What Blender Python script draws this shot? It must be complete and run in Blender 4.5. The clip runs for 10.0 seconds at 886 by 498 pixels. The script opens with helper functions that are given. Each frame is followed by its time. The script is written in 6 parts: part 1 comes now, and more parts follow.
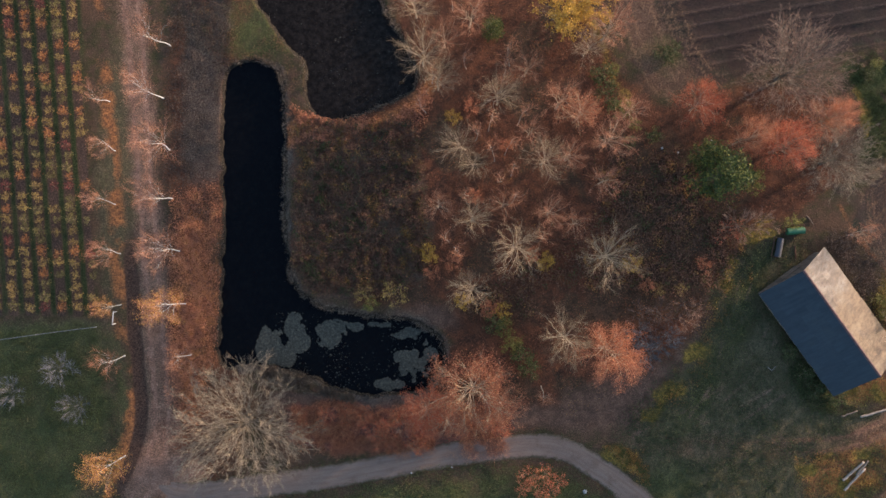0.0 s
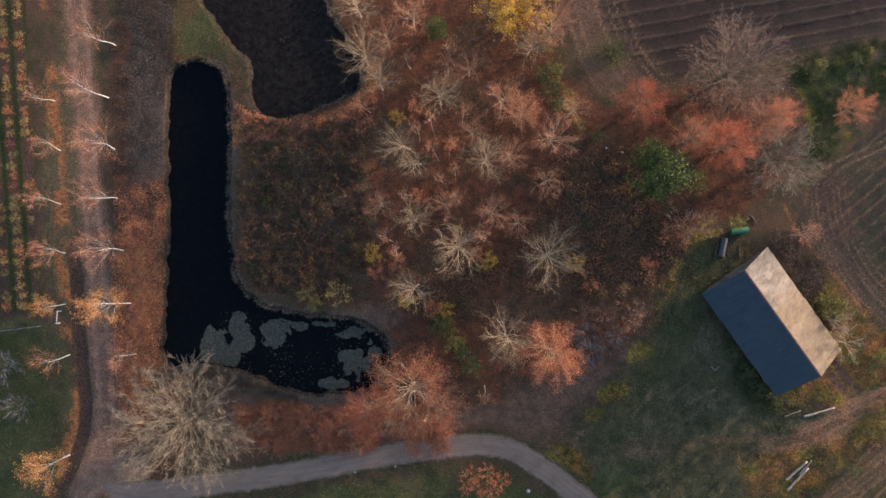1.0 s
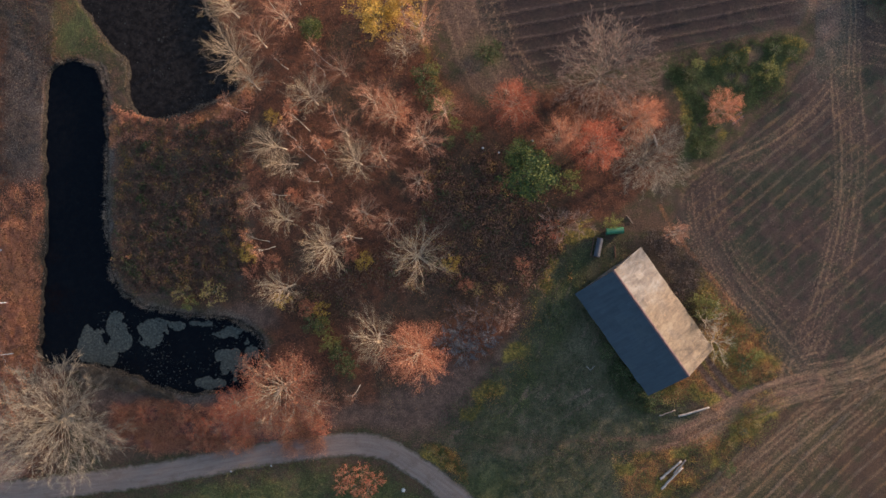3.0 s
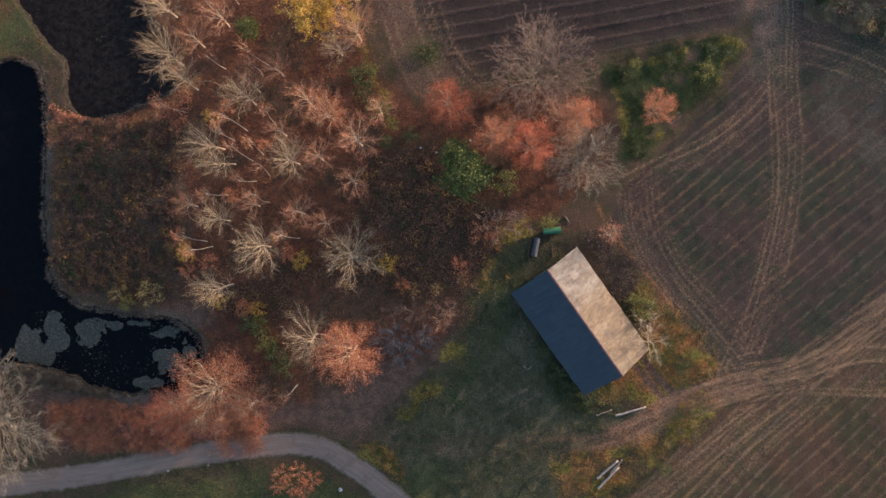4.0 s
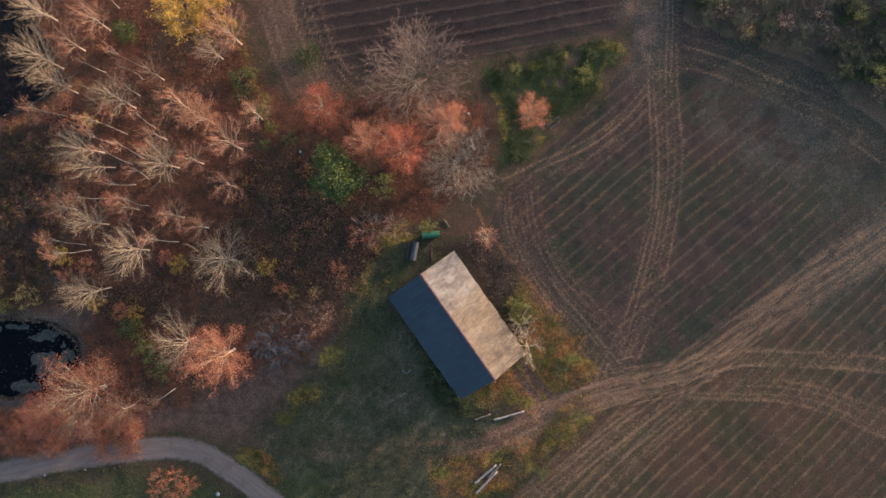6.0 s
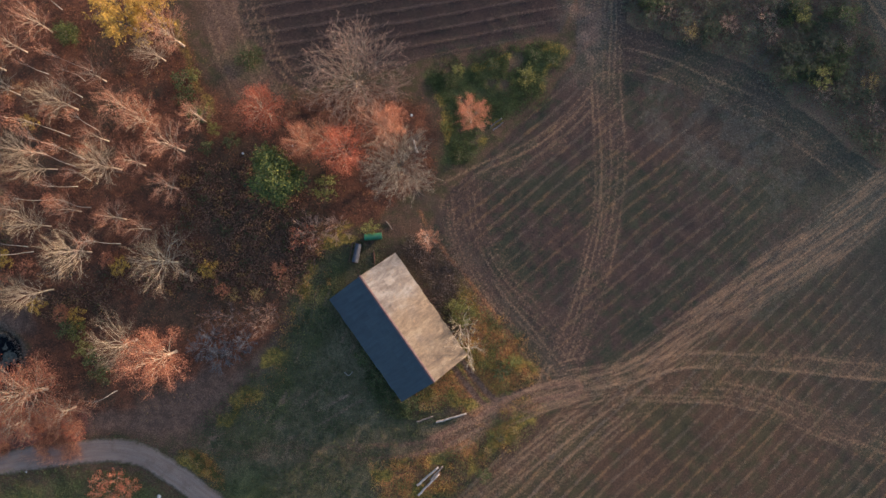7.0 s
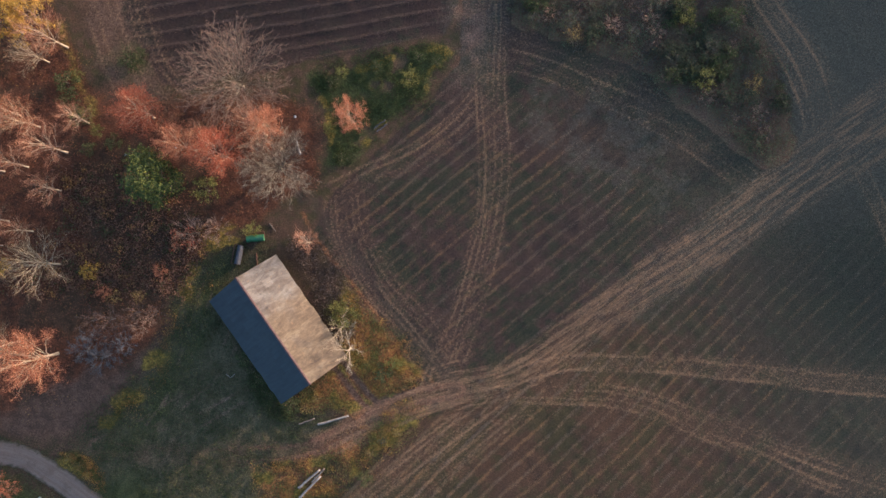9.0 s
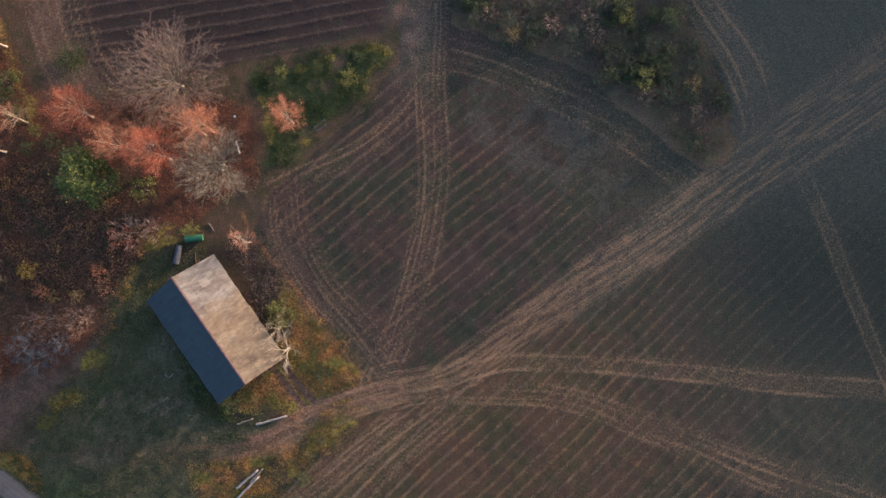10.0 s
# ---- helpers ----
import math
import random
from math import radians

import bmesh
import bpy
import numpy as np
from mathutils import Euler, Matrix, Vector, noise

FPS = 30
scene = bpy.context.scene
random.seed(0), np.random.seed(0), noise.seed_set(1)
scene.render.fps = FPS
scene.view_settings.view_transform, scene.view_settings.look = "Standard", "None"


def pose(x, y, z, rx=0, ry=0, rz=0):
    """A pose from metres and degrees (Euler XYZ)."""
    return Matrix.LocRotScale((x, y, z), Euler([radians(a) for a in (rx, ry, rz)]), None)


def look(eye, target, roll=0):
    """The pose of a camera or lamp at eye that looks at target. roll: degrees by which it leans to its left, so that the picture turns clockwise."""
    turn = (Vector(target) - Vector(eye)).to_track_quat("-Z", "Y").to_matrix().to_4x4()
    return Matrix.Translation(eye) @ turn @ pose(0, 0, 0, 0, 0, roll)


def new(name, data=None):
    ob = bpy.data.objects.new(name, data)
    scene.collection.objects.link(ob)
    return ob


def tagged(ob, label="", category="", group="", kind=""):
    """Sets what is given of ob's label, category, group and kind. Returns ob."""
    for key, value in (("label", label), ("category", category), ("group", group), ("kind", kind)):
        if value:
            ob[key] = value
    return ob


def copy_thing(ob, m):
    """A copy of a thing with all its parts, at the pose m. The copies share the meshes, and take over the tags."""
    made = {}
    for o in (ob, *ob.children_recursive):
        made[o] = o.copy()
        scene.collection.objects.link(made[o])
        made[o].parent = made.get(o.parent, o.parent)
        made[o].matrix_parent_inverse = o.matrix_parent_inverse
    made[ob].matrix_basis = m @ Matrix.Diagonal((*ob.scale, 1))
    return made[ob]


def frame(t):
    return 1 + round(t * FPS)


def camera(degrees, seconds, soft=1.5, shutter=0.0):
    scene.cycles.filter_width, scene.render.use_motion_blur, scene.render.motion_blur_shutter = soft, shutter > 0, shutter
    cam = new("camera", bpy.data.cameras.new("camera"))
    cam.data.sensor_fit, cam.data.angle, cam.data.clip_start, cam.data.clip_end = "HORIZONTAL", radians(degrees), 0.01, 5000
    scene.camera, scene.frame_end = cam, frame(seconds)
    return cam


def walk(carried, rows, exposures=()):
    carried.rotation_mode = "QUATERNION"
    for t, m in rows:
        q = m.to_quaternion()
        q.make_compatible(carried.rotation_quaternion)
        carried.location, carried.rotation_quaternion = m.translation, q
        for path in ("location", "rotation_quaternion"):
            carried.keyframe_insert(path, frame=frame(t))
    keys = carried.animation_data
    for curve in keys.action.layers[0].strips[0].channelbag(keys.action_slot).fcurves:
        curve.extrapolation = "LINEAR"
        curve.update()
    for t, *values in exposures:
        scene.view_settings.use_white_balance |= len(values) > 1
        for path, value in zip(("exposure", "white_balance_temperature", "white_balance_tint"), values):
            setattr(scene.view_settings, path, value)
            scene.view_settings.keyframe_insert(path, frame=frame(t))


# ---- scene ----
cam = camera(61.9, 10.0, soft=1.6)
EXPOSURE = 1.78
PATH = [
    (0.0, -0.247, -0.854, 105.503, 1.559, -0.029, 0.949),
    (0.5, 3.680, -0.733, 105.544, 1.522, 0.145, 0.921),
    (1.0, 7.811, -0.601, 105.602, 1.464, 0.016, 0.991),
    (1.5, 12.144, -0.427, 105.636, 1.405, 0.017, 1.008),
    (2.0, 16.646, -0.222, 105.711, 1.329, -0.041, 1.020),
    (2.5, 21.097, -0.023, 105.764, 1.263, 0.027, 1.014),
    (4.0, 34.273, 0.275, 105.941, 1.219, -0.086, 1.032),
    (4.5, 38.605, 0.325, 105.943, 1.294, -0.163, 1.060),
    (5.0, 42.846, 0.347, 105.980, 1.417, -0.134, 1.050),
    (5.5, 47.103, 0.374, 105.976, 1.516, -0.195, 1.078),
    (7.0, 59.440, 0.757, 105.821, 1.662, -0.282, 1.107),
    (7.5, 63.586, 0.878, 105.812, 1.695, -0.206, 1.072),
    (8.0, 67.824, 0.986, 105.767, 1.720, -0.238, 1.103),
    (8.5, 72.050, 1.038, 105.732, 1.756, -0.157, 1.118),
    (9.0, 76.344, 1.062, 105.633, 1.818, -0.187, 1.130),
    (9.5, 80.637, 1.033, 105.586, 1.877, -0.275, 1.135),
    (10.0, 84.860, 0.970, 105.542, 1.950, -0.280, 1.138),
]
walk(cam, [(t, pose(x, y, z, rx, ry, rz)) for t, x, y, z, rx, ry, rz in PATH], exposures=[(0.0, EXPOSURE, 5250, 12), (10.0, EXPOSURE, 5000, 12)])

# ---- light: a low warm sun from the east-north-east under a clear pale sky ----
SUN_HEIGHT, SUN_TURN = 7.0, 57.0
world = bpy.data.worlds.new("sky")
scene.world = world
world.use_nodes = True
wn = world.node_tree
sky = wn.nodes.new("ShaderNodeTexSky")
sky.sky_type = "NISHITA"
sky.sun_disc = False
sky.sun_elevation = radians(SUN_HEIGHT)
sky.sun_rotation = radians(SUN_TURN)
sky.air_density, sky.dust_density, sky.ozone_density = 1.0, 2.2, 1.0
wn.links.new(sky.outputs[0], wn.nodes["Background"].inputs[0])
wn.nodes["Background"].inputs[1].default_value = 0.15
lamp = bpy.data.lights.new("sun", "SUN")
lamp.energy, lamp.angle, lamp.color = 2.9, radians(1.2), (1.0, 0.69, 0.44)
sun = new("sun", lamp)
sun_way = Vector((math.sin(radians(SUN_TURN)) * math.cos(radians(SUN_HEIGHT)), math.cos(radians(SUN_TURN)) * math.cos(radians(SUN_HEIGHT)), math.sin(radians(SUN_HEIGHT))))
sun.matrix_world = look(sun_way * 300, (0, 0, 0))


# ---- materials ----
class Graph:
    """A material's nodes, written as nested calls."""

    def __init__(self, name):
        self.mat = bpy.data.materials.new(name)
        self.mat.use_nodes = True
        self.tree = self.mat.node_tree
        self.shader = self.tree.nodes["Principled BSDF"]
        self.out = self.tree.nodes["Material Output"]

    def put(self, socket, value):
        if isinstance(value, bpy.types.NodeSocket):
            self.tree.links.new(value, socket)
        elif isinstance(value, (tuple, list)) and len(value) == 3 and socket.type == "RGBA":
            socket.default_value = (*value, 1)
        else:
            socket.default_value = value

    def node(self, kind, **inputs):
        n = self.tree.nodes.new("ShaderNode" + kind)
        for key, value in inputs.items():
            self.put(n.inputs[key.replace("_", " ")], value)
        return n

    def coords(self, scale=(1, 1, 1)):
        return self.scaled(self.node("TexCoord").outputs["Object"], scale)

    def scaled(self, vector, scale):
        n = self.node("Mapping")
        self.put(n.inputs["Vector"], vector)
        n.inputs["Scale"].default_value = scale
        return n.outputs[0]

    def attr(self, name):
        n = self.node("Attribute")
        n.attribute_name = name
        return n

    def noise(self, vector, scale, detail=4.0, rough=0.6, warp=0.0):
        n = self.node("TexNoise", Scale=scale, Detail=detail, Roughness=rough, Distortion=warp)
        self.put(n.inputs["Vector"], vector)
        return n.outputs[0]

    def spots(self, vector, scale):
        n = self.node("TexVoronoi", Scale=scale)
        self.put(n.inputs["Vector"], vector)
        return n

    def step(self, value, low, high, a=0.0, b=1.0):
        n = self.node("MapRange")
        for i, v in enumerate((value, low, high, a, b)):
            self.put(n.inputs[i], v)
        n.interpolation_type = "SMOOTHSTEP"
        return n.outputs[0]

    def math(self, kind, a, b=0.0):
        n = self.node("Math")
        n.operation = kind
        self.put(n.inputs[0], a)
        self.put(n.inputs[1], b)
        return n.outputs[0]

    def mix(self, fac, a, b, blend="MIX"):
        n = self.node("Mix")
        n.data_type, n.blend_type = "RGBA", blend
        self.put(n.inputs[0], fac)
        self.put(n.inputs[6], a)
        self.put(n.inputs[7], b)
        return n.outputs[2]

    def ramp(self, fac, *stops, constant=False):
        n = self.node("ValToRGB")
        self.put(n.inputs[0], fac)
        if constant:
            n.color_ramp.interpolation = "CONSTANT"
        el = n.color_ramp.elements
        while len(el) < len(stops):
            el.new(0.5)
        for e, (p, c) in zip(el, stops):
            e.position, e.color = p, (*c, 1)
        return n.outputs[0]

    def relief(self, height, strength, distance):
        n = self.node("Bump", Strength=strength, Distance=distance, Height=height)
        self.put(self.shader.inputs["Normal"], n.outputs[0])

    def surface(self, colour, rough=0.85, metal=0.0, gloss=0.3):
        self.put(self.shader.inputs["Base Color"], colour)
        self.put(self.shader.inputs["Roughness"], rough)
        self.put(self.shader.inputs["Metallic"], metal)
        self.put(self.shader.inputs["Specular IOR Level"], gloss)
        return self.mat


def speckled(name, a, b, scale, rough=0.85, bump=0.3, c=None, gloss=0.3, metal=0.0, fine=8.0, stretch=(1, 1, 1)):
    """A surface of two mottled colours with stains of a third and a fine grain."""
    g = Graph(name)
    at = g.coords(stretch)
    col = g.mix(g.step(g.noise(at, scale), 0.35, 0.65), a, b)
    if c:
        col = g.mix(g.step(g.noise(at, scale * 0.3), 0.5, 0.68), col, c)
    grain = g.noise(at, scale * fine, 3.0)
    col = g.mix(0.5, col, g.ramp(grain, (0.25, (0.35, 0.35, 0.35)), (0.75, (1, 1, 1))), "MULTIPLY")
    g.relief(grain, bump, 0.02)
    return g.surface(col, rough, metal, gloss)


def foliage(name, *stops, thin=0.35, patch=0.0):
    """Leaves or fine twigs: each its own tone from the ramp, letting some light through; patch: metres over which the plants change."""
    g = Graph(name)
    pick = g.node("NewGeometry").outputs["Random Per Island"]
    if patch:
        where = g.step(g.noise(g.coords(), 1.0 / patch, 4.0, 0.65), 0.30, 0.70)
        pick = g.math("ADD", g.math("MULTIPLY", pick, 0.32), g.math("MULTIPLY", where, 0.68))
    col = g.ramp(pick, *stops)
    tone = g.math("MULTIPLY_ADD", g.node("ObjectInfo").outputs["Random"], 0.4)
    tone.node.inputs[2].default_value = 0.8
    both = g.node("CombineColor")
    for i in range(3):
        g.put(both.inputs[i], tone)
    col = g.mix(1.0, col, both.outputs[0], "MULTIPLY")
    g.surface(col, 0.7, 0.0, 0.2)
    t = g.node("BsdfTranslucent", Color=col)
    m = g.node("MixShader", Fac=thin)
    g.put(m.inputs[1], g.shader.outputs[0])
    g.put(m.inputs[2], t.outputs[0])
    g.put(g.out.inputs[0], m.outputs[0])
    return g.mat


BARK = speckled("grey_brown_bark", (0.16, 0.12, 0.08), (0.28, 0.215, 0.145), 3.0, bump=0.6, c=(0.09, 0.085, 0.055))
PALE_BARK = speckled("cream_bark", (0.40, 0.285, 0.175), (0.56, 0.42, 0.275), 3.0, bump=0.4, c=(0.24, 0.19, 0.12))
BIRCH_BARK = speckled("birch_bark", (0.50, 0.48, 0.45), (0.68, 0.66, 0.62), 4.0, bump=0.4, c=(0.20, 0.17, 0.15))
CREAM_BARK = speckled("bleached_bark", (0.43, 0.32, 0.20), (0.60, 0.46, 0.30), 3.0, bump=0.4, c=(0.36, 0.28, 0.18))
SLIM_BARK = speckled("tan_birch_bark", (0.34, 0.27, 0.20), (0.50, 0.42, 0.33), 4.0, bump=0.4, c=(0.19, 0.15, 0.12))
GREY_BARK = speckled("dead_grey_bark", (0.14, 0.14, 0.14), (0.24, 0.235, 0.225), 4.0, bump=0.5)
TWIG = foliage("beige_twigs", (0.0, (0.155, 0.102, 0.056)), (0.6, (0.27, 0.182, 0.100)), (1.0, (0.42, 0.30, 0.168)), thin=0.1)
LICHEN_TWIG = foliage("lichened_twigs", (0.0, (0.15, 0.110, 0.070)), (0.6, (0.26, 0.192, 0.122)), (1.0, (0.41, 0.31, 0.20)), thin=0.1)
CREAM_TWIG = foliage("cream_twigs", (0.0, (0.34, 0.25, 0.15)), (1.0, (0.60, 0.47, 0.31)), thin=0.1)
BROWN_TWIG = foliage("brown_twigs", (0.0, (0.20, 0.118, 0.078)), (0.6, (0.30, 0.176, 0.114)), (1.0, (0.40, 0.245, 0.155)), thin=0.1)
RED_TWIG = foliage("red_brown_twigs", (0.0, (0.21, 0.087, 0.048)), (0.6, (0.35, 0.145, 0.072)), (1.0, (0.46, 0.23, 0.115)), thin=0.1)
GREY_TWIG = foliage("grey_twigs", (0.0, (0.060, 0.057, 0.058)), (1.0, (0.175, 0.162, 0.158)), thin=0.1)
ORANGE_LEAF = foliage("orange_leaves", (0.0, (0.28, 0.095, 0.05)), (0.5, (0.42, 0.15, 0.075)), (1.0, (0.52, 0.23, 0.10)))
AMBER_LEAF = foliage("amber_leaves", (0.0, (0.32, 0.135, 0.035)), (0.5, (0.48, 0.23, 0.050)), (1.0, (0.62, 0.36, 0.085)))
DARK_STEM = speckled("dark_willow_stems", (0.055, 0.050, 0.052), (0.12, 0.11, 0.11), 4.0, bump=0.5)
RED_LEAF = foliage("rust_red_leaves", (0.0, (0.30, 0.07, 0.035)), (0.6, (0.48, 0.115, 0.05)), (1.0, (0.60, 0.20, 0.08)))
GOLD_LEAF = foliage("golden_leaves", (0.0, (0.34, 0.19, 0.03)), (0.6, (0.52, 0.30, 0.04)), (1.0, (0.66, 0.42, 0.08)))
LIME_LEAF = foliage("yellow_green_leaves", (0.0, (0.09, 0.095, 0.025)), (0.6, (0.18, 0.165, 0.04)), (1.0, (0.30, 0.24, 0.06)))
GREEN_LEAF = foliage("green_leaves", (0.0, (0.036, 0.046, 0.016)), (0.6, (0.078, 0.088, 0.028)), (1.0, (0.15, 0.14, 0.046)))
DEEP_LEAF = foliage("deep_green_leaves", (0.0, (0.022, 0.030, 0.016)), (0.7, (0.042, 0.052, 0.026)), (1.0, (0.085, 0.085, 0.040)))
NEEDLES = foliage("dark_needles", (0.0, (0.030, 0.045, 0.012)), (0.6, (0.065, 0.080, 0.020)), (1.0, (0.20, 0.18, 0.03)), thin=0.15)
BRAMBLE = foliage("bramble_leaves", (0.0, (0.060, 0.074, 0.024)), (0.20, (0.10, 0.108, 0.034)), (0.30, (0.15, 0.088, 0.055)), (0.55, (0.22, 0.112, 0.068)), (0.66, (0.25, 0.120, 0.064)), (0.74, (0.15, 0.12, 0.042)), (0.86, (0.38, 0.19, 0.058)), (1.0, (0.54, 0.27, 0.07)), patch=2.4)
LITTER = foliage("fallen_leaves", (0.0, (0.075, 0.034, 0.019)), (0.5, (0.150, 0.058, 0.028)), (0.8, (0.235, 0.085, 0.034)), (1.0, (0.40, 0.165, 0.045)), thin=0.1, patch=2.5)
RUST_WEED = foliage("rusty_weeds", (0.0, (0.20, 0.095, 0.06)), (0.4, (0.37, 0.150, 0.078)), (0.8, (0.50, 0.205, 0.090)), (1.0, (0.46, 0.24, 0.09)), thin=0.2, patch=2.0)
GOLD_WEED = foliage("golden_weeds", (0.0, (0.050, 0.066, 0.020)), (0.3, (0.085, 0.095, 0.026)), (0.45, (0.19, 0.13, 0.034)), (0.62, (0.34, 0.145, 0.045)), (0.8, (0.40, 0.22, 0.040)), (1.0, (0.50, 0.31, 0.05)), thin=0.2, patch=2.2)
HEATH = foliage("brown_heath", (0.0, (0.055, 0.040, 0.028)), (0.5, (0.105, 0.072, 0.050)), (0.85, (0.165, 0.105, 0.068)), (1.0, (0.25, 0.13, 0.060)), thin=0.1, patch=2.0)
REED = foliage("dry_reeds", (0.0, (0.085, 0.066, 0.048)), (0.6, (0.16, 0.122, 0.090)), (1.0, (0.26, 0.205, 0.148)), thin=0.2)
STRAW = foliage("loose_straw", (0.0, (0.15, 0.105, 0.070)), (0.6, (0.31, 0.205, 0.118)), (1.0, (0.48, 0.335, 0.20)), thin=0.1)
DULL_LEAF = foliage("dull_thicket_leaves", (0.0, (0.07, 0.055, 0.048)), (0.3, (0.10, 0.085, 0.065)), (0.55, (0.075, 0.085, 0.040)), (0.8, (0.13, 0.135, 0.065)), (0.95, (0.20, 0.16, 0.09)), (1.0, (0.30, 0.16, 0.08)), patch=2.2)
OCHRE_LEAF = foliage("ochre_leaves", (0.0, (0.19, 0.12, 0.036)), (0.6, (0.33, 0.215, 0.058)), (1.0, (0.48, 0.33, 0.09)))
DARK_TWIG = foliage("dark_brown_twigs", (0.0, (0.045, 0.033, 0.030)), (0.6, (0.085, 0.056, 0.044)), (1.0, (0.19, 0.112, 0.076)), thin=0.1)
RUSSET_LEAF = foliage("russet_leaves", (0.0, (0.20, 0.075, 0.03)), (0.6, (0.36, 0.14, 0.045)), (1.0, (0.50, 0.24, 0.06)))
OLIVE_LEAF = foliage("olive_leaves", (0.0, (0.10, 0.085, 0.03)), (0.6, (0.19, 0.15, 0.045)), (1.0, (0.32, 0.24, 0.07)))
WINE_LEAF = foliage("dark_red_leaves", (0.0, (0.10, 0.028, 0.028)), (0.6, (0.18, 0.05, 0.04)), (1.0, (0.28, 0.09, 0.05)))
GRASS = foliage("grass_tufts", (0.0, (0.040, 0.050, 0.016)), (0.5, (0.066, 0.075, 0.024)), (0.8, (0.105, 0.088, 0.034)), (1.0, (0.17, 0.125, 0.050)), thin=0.2, patch=3.0)
HEDGE_LEAF = foliage("nettle_leaves", (0.0, (0.030, 0.042, 0.013)), (0.5, (0.056, 0.074, 0.020)), (0.8, (0.090, 0.095, 0.026)), (1.0, (0.17, 0.13, 0.034)), patch=2.5)


# ---- the lie of the land ----
def value_noise(x, y, size, seed):
    """Smooth noise from 0 to 1 with hills about so many metres across."""
    table = np.random.RandomState(seed).rand(64, 64)
    u, v = np.asarray(x) / size + 640.0, np.asarray(y) / size + 640.0
    i, j = np.floor(u).astype(int), np.floor(v).astype(int)
    a, b = u - i, v - j
    a, b = a * a * (3 - 2 * a), b * b * (3 - 2 * b)
    i0, i1, j0, j1 = i % 64, (i + 1) % 64, j % 64, (j + 1) % 64
    return (table[i0, j0] * (1 - a) + table[i1, j0] * a) * (1 - b) + (table[i0, j1] * (1 - a) + table[i1, j1] * a) * b


def fbm(x, y, size, seed, octaves=4):
    total, weight = 0.0, 0.0
    for k in range(octaves):
        total = total + value_noise(x, y, size / 2 ** k, seed + k) * 0.55 ** k
        weight += 0.55 ** k
    return total / weight


def smooth(points, closed=False, parts=6):
    """A rounded line through a few points."""
    p = np.array(points, float)
    p = np.vstack([p[-1:], p, p[:2]]) if closed else np.vstack([2 * p[0] - p[1], p, 2 * p[-1] - p[-2]])
    out = []
    for a, b, c, d in zip(p, p[1:], p[2:], p[3:]):
        for k in range(parts):
            s = k / parts
            out.append(0.5 * (2 * b + (c - a) * s + (2 * a - 5 * b + 4 * c - d) * s * s + (3 * b - a - 3 * c + d) * s ** 3))
    if not closed:
        out.append(p[-2])
    return np.array(out)


def along(x, y, line):
    """Distance from a line, signed distance to its left, and metres along it."""
    best = np.full(np.shape(x), 1e9)
    side, run = np.zeros(np.shape(x)), np.zeros(np.shape(x))
    start = 0.0
    for (ax, ay), (bx, by) in zip(line, line[1:]):
        length = math.hypot(bx - ax, by - ay)
        if length < 1e-6:
            continue
        dx, dy = (bx - ax) / length, (by - ay) / length
        s = np.clip((x - ax) * dx + (y - ay) * dy, 0, length)
        ex, ey = x - ax - s * dx, y - ay - s * dy
        d = np.hypot(ex, ey)
        near = d < best
        best = np.where(near, d, best)
        side = np.where(near, np.sign(dx * ey - dy * ex) * d, side)
        run = np.where(near, start + s, run)
        start += length
    return best, side, run


def inside(x, y, poly):
    """Metres inside an outline; negative outside."""
    hit = np.zeros(np.shape(x), bool)
    for (ax, ay), (bx, by) in zip(poly, np.roll(poly, -1, 0)):
        if ay != by:
            hit ^= ((ay > y) != (by > y)) & (x < (bx - ax) * (y - ay) / (by - ay) + ax)
    d = along(x, y, np.vstack([poly, poly[:1]]))[0]
    return np.where(hit, d, -d)


def soft(d, width):
    s = np.clip(d / width * 0.5 + 0.5, 0, 1)
    return s * s * (3 - 2 * s)


WATER = -0.6
POND = smooth([(-31.5, 26.3), (-29.8, 28.2), (-26.5, 28.2), (-24.0, 26.4), (-23.4, 17.3), (-23.3, 8.3), (-22.8, 1.8), (-21.7, -3.1), (-18.3, -6.3), (-11.8, -7.8), (-5.3, -8.4), (-1.2, -10.5),
               (-0.1, -14.1), (-2.7, -17.8), (-7.5, -18.5), (-13.2, -18.4), (-18.1, -16.5), (-22.2, -15.3), (-27.1, -14.6), (-31.4, -14.1), (-31.6, -3.3), (-31.4, 4.9), (-32.0, 17.2)], True)
DARK_POND = smooth([(-33.0, 52.0), (-28.4, 39.6), (-23.7, 32.2), (-20.3, 28.1), (-19.6, 22.3), (-15.6, 20.7), (-10.7, 22.1), (-7.1, 23.8), (-4.7, 26.7), (-7.3, 33.3), (-10.2, 38.2), (-14.0, 52.0)], True)
TRACK = smooth([(-49.5, 70), (-46.2, 38.9), (-44.9, 29.0), (-43.6, 16.8), (-42.5, 4.6), (-41.3, -7.5), (-40.1, -16.3), (-39.8, -24.2), (-42.0, -32.2), (-47.0, -42.0), (-60, -60)])
ROAD = smooth([(-43.5, -29.5), (-41.2, -31.6), (-36.0, -33.3), (-28.5, -32.4), (-21.3, -31.4), (-13.3, -30.1), (-5.3, -28.4), (2.7, -26.9), (10.7, -25.8), (15.2, -25.7), (18.8, -26.7), (22.8, -29.1), (27.3, -32.3), (32.0, -36.2), (37, -41.5), (48, -55), (70, -80)])
YARD = smooth([(13, -23.2), (24.4, -24.1), (38.9, -25.5), (53.4, -25.2), (61.4, -23.1), (71.0, -17.6), (79.0, -15.6)])
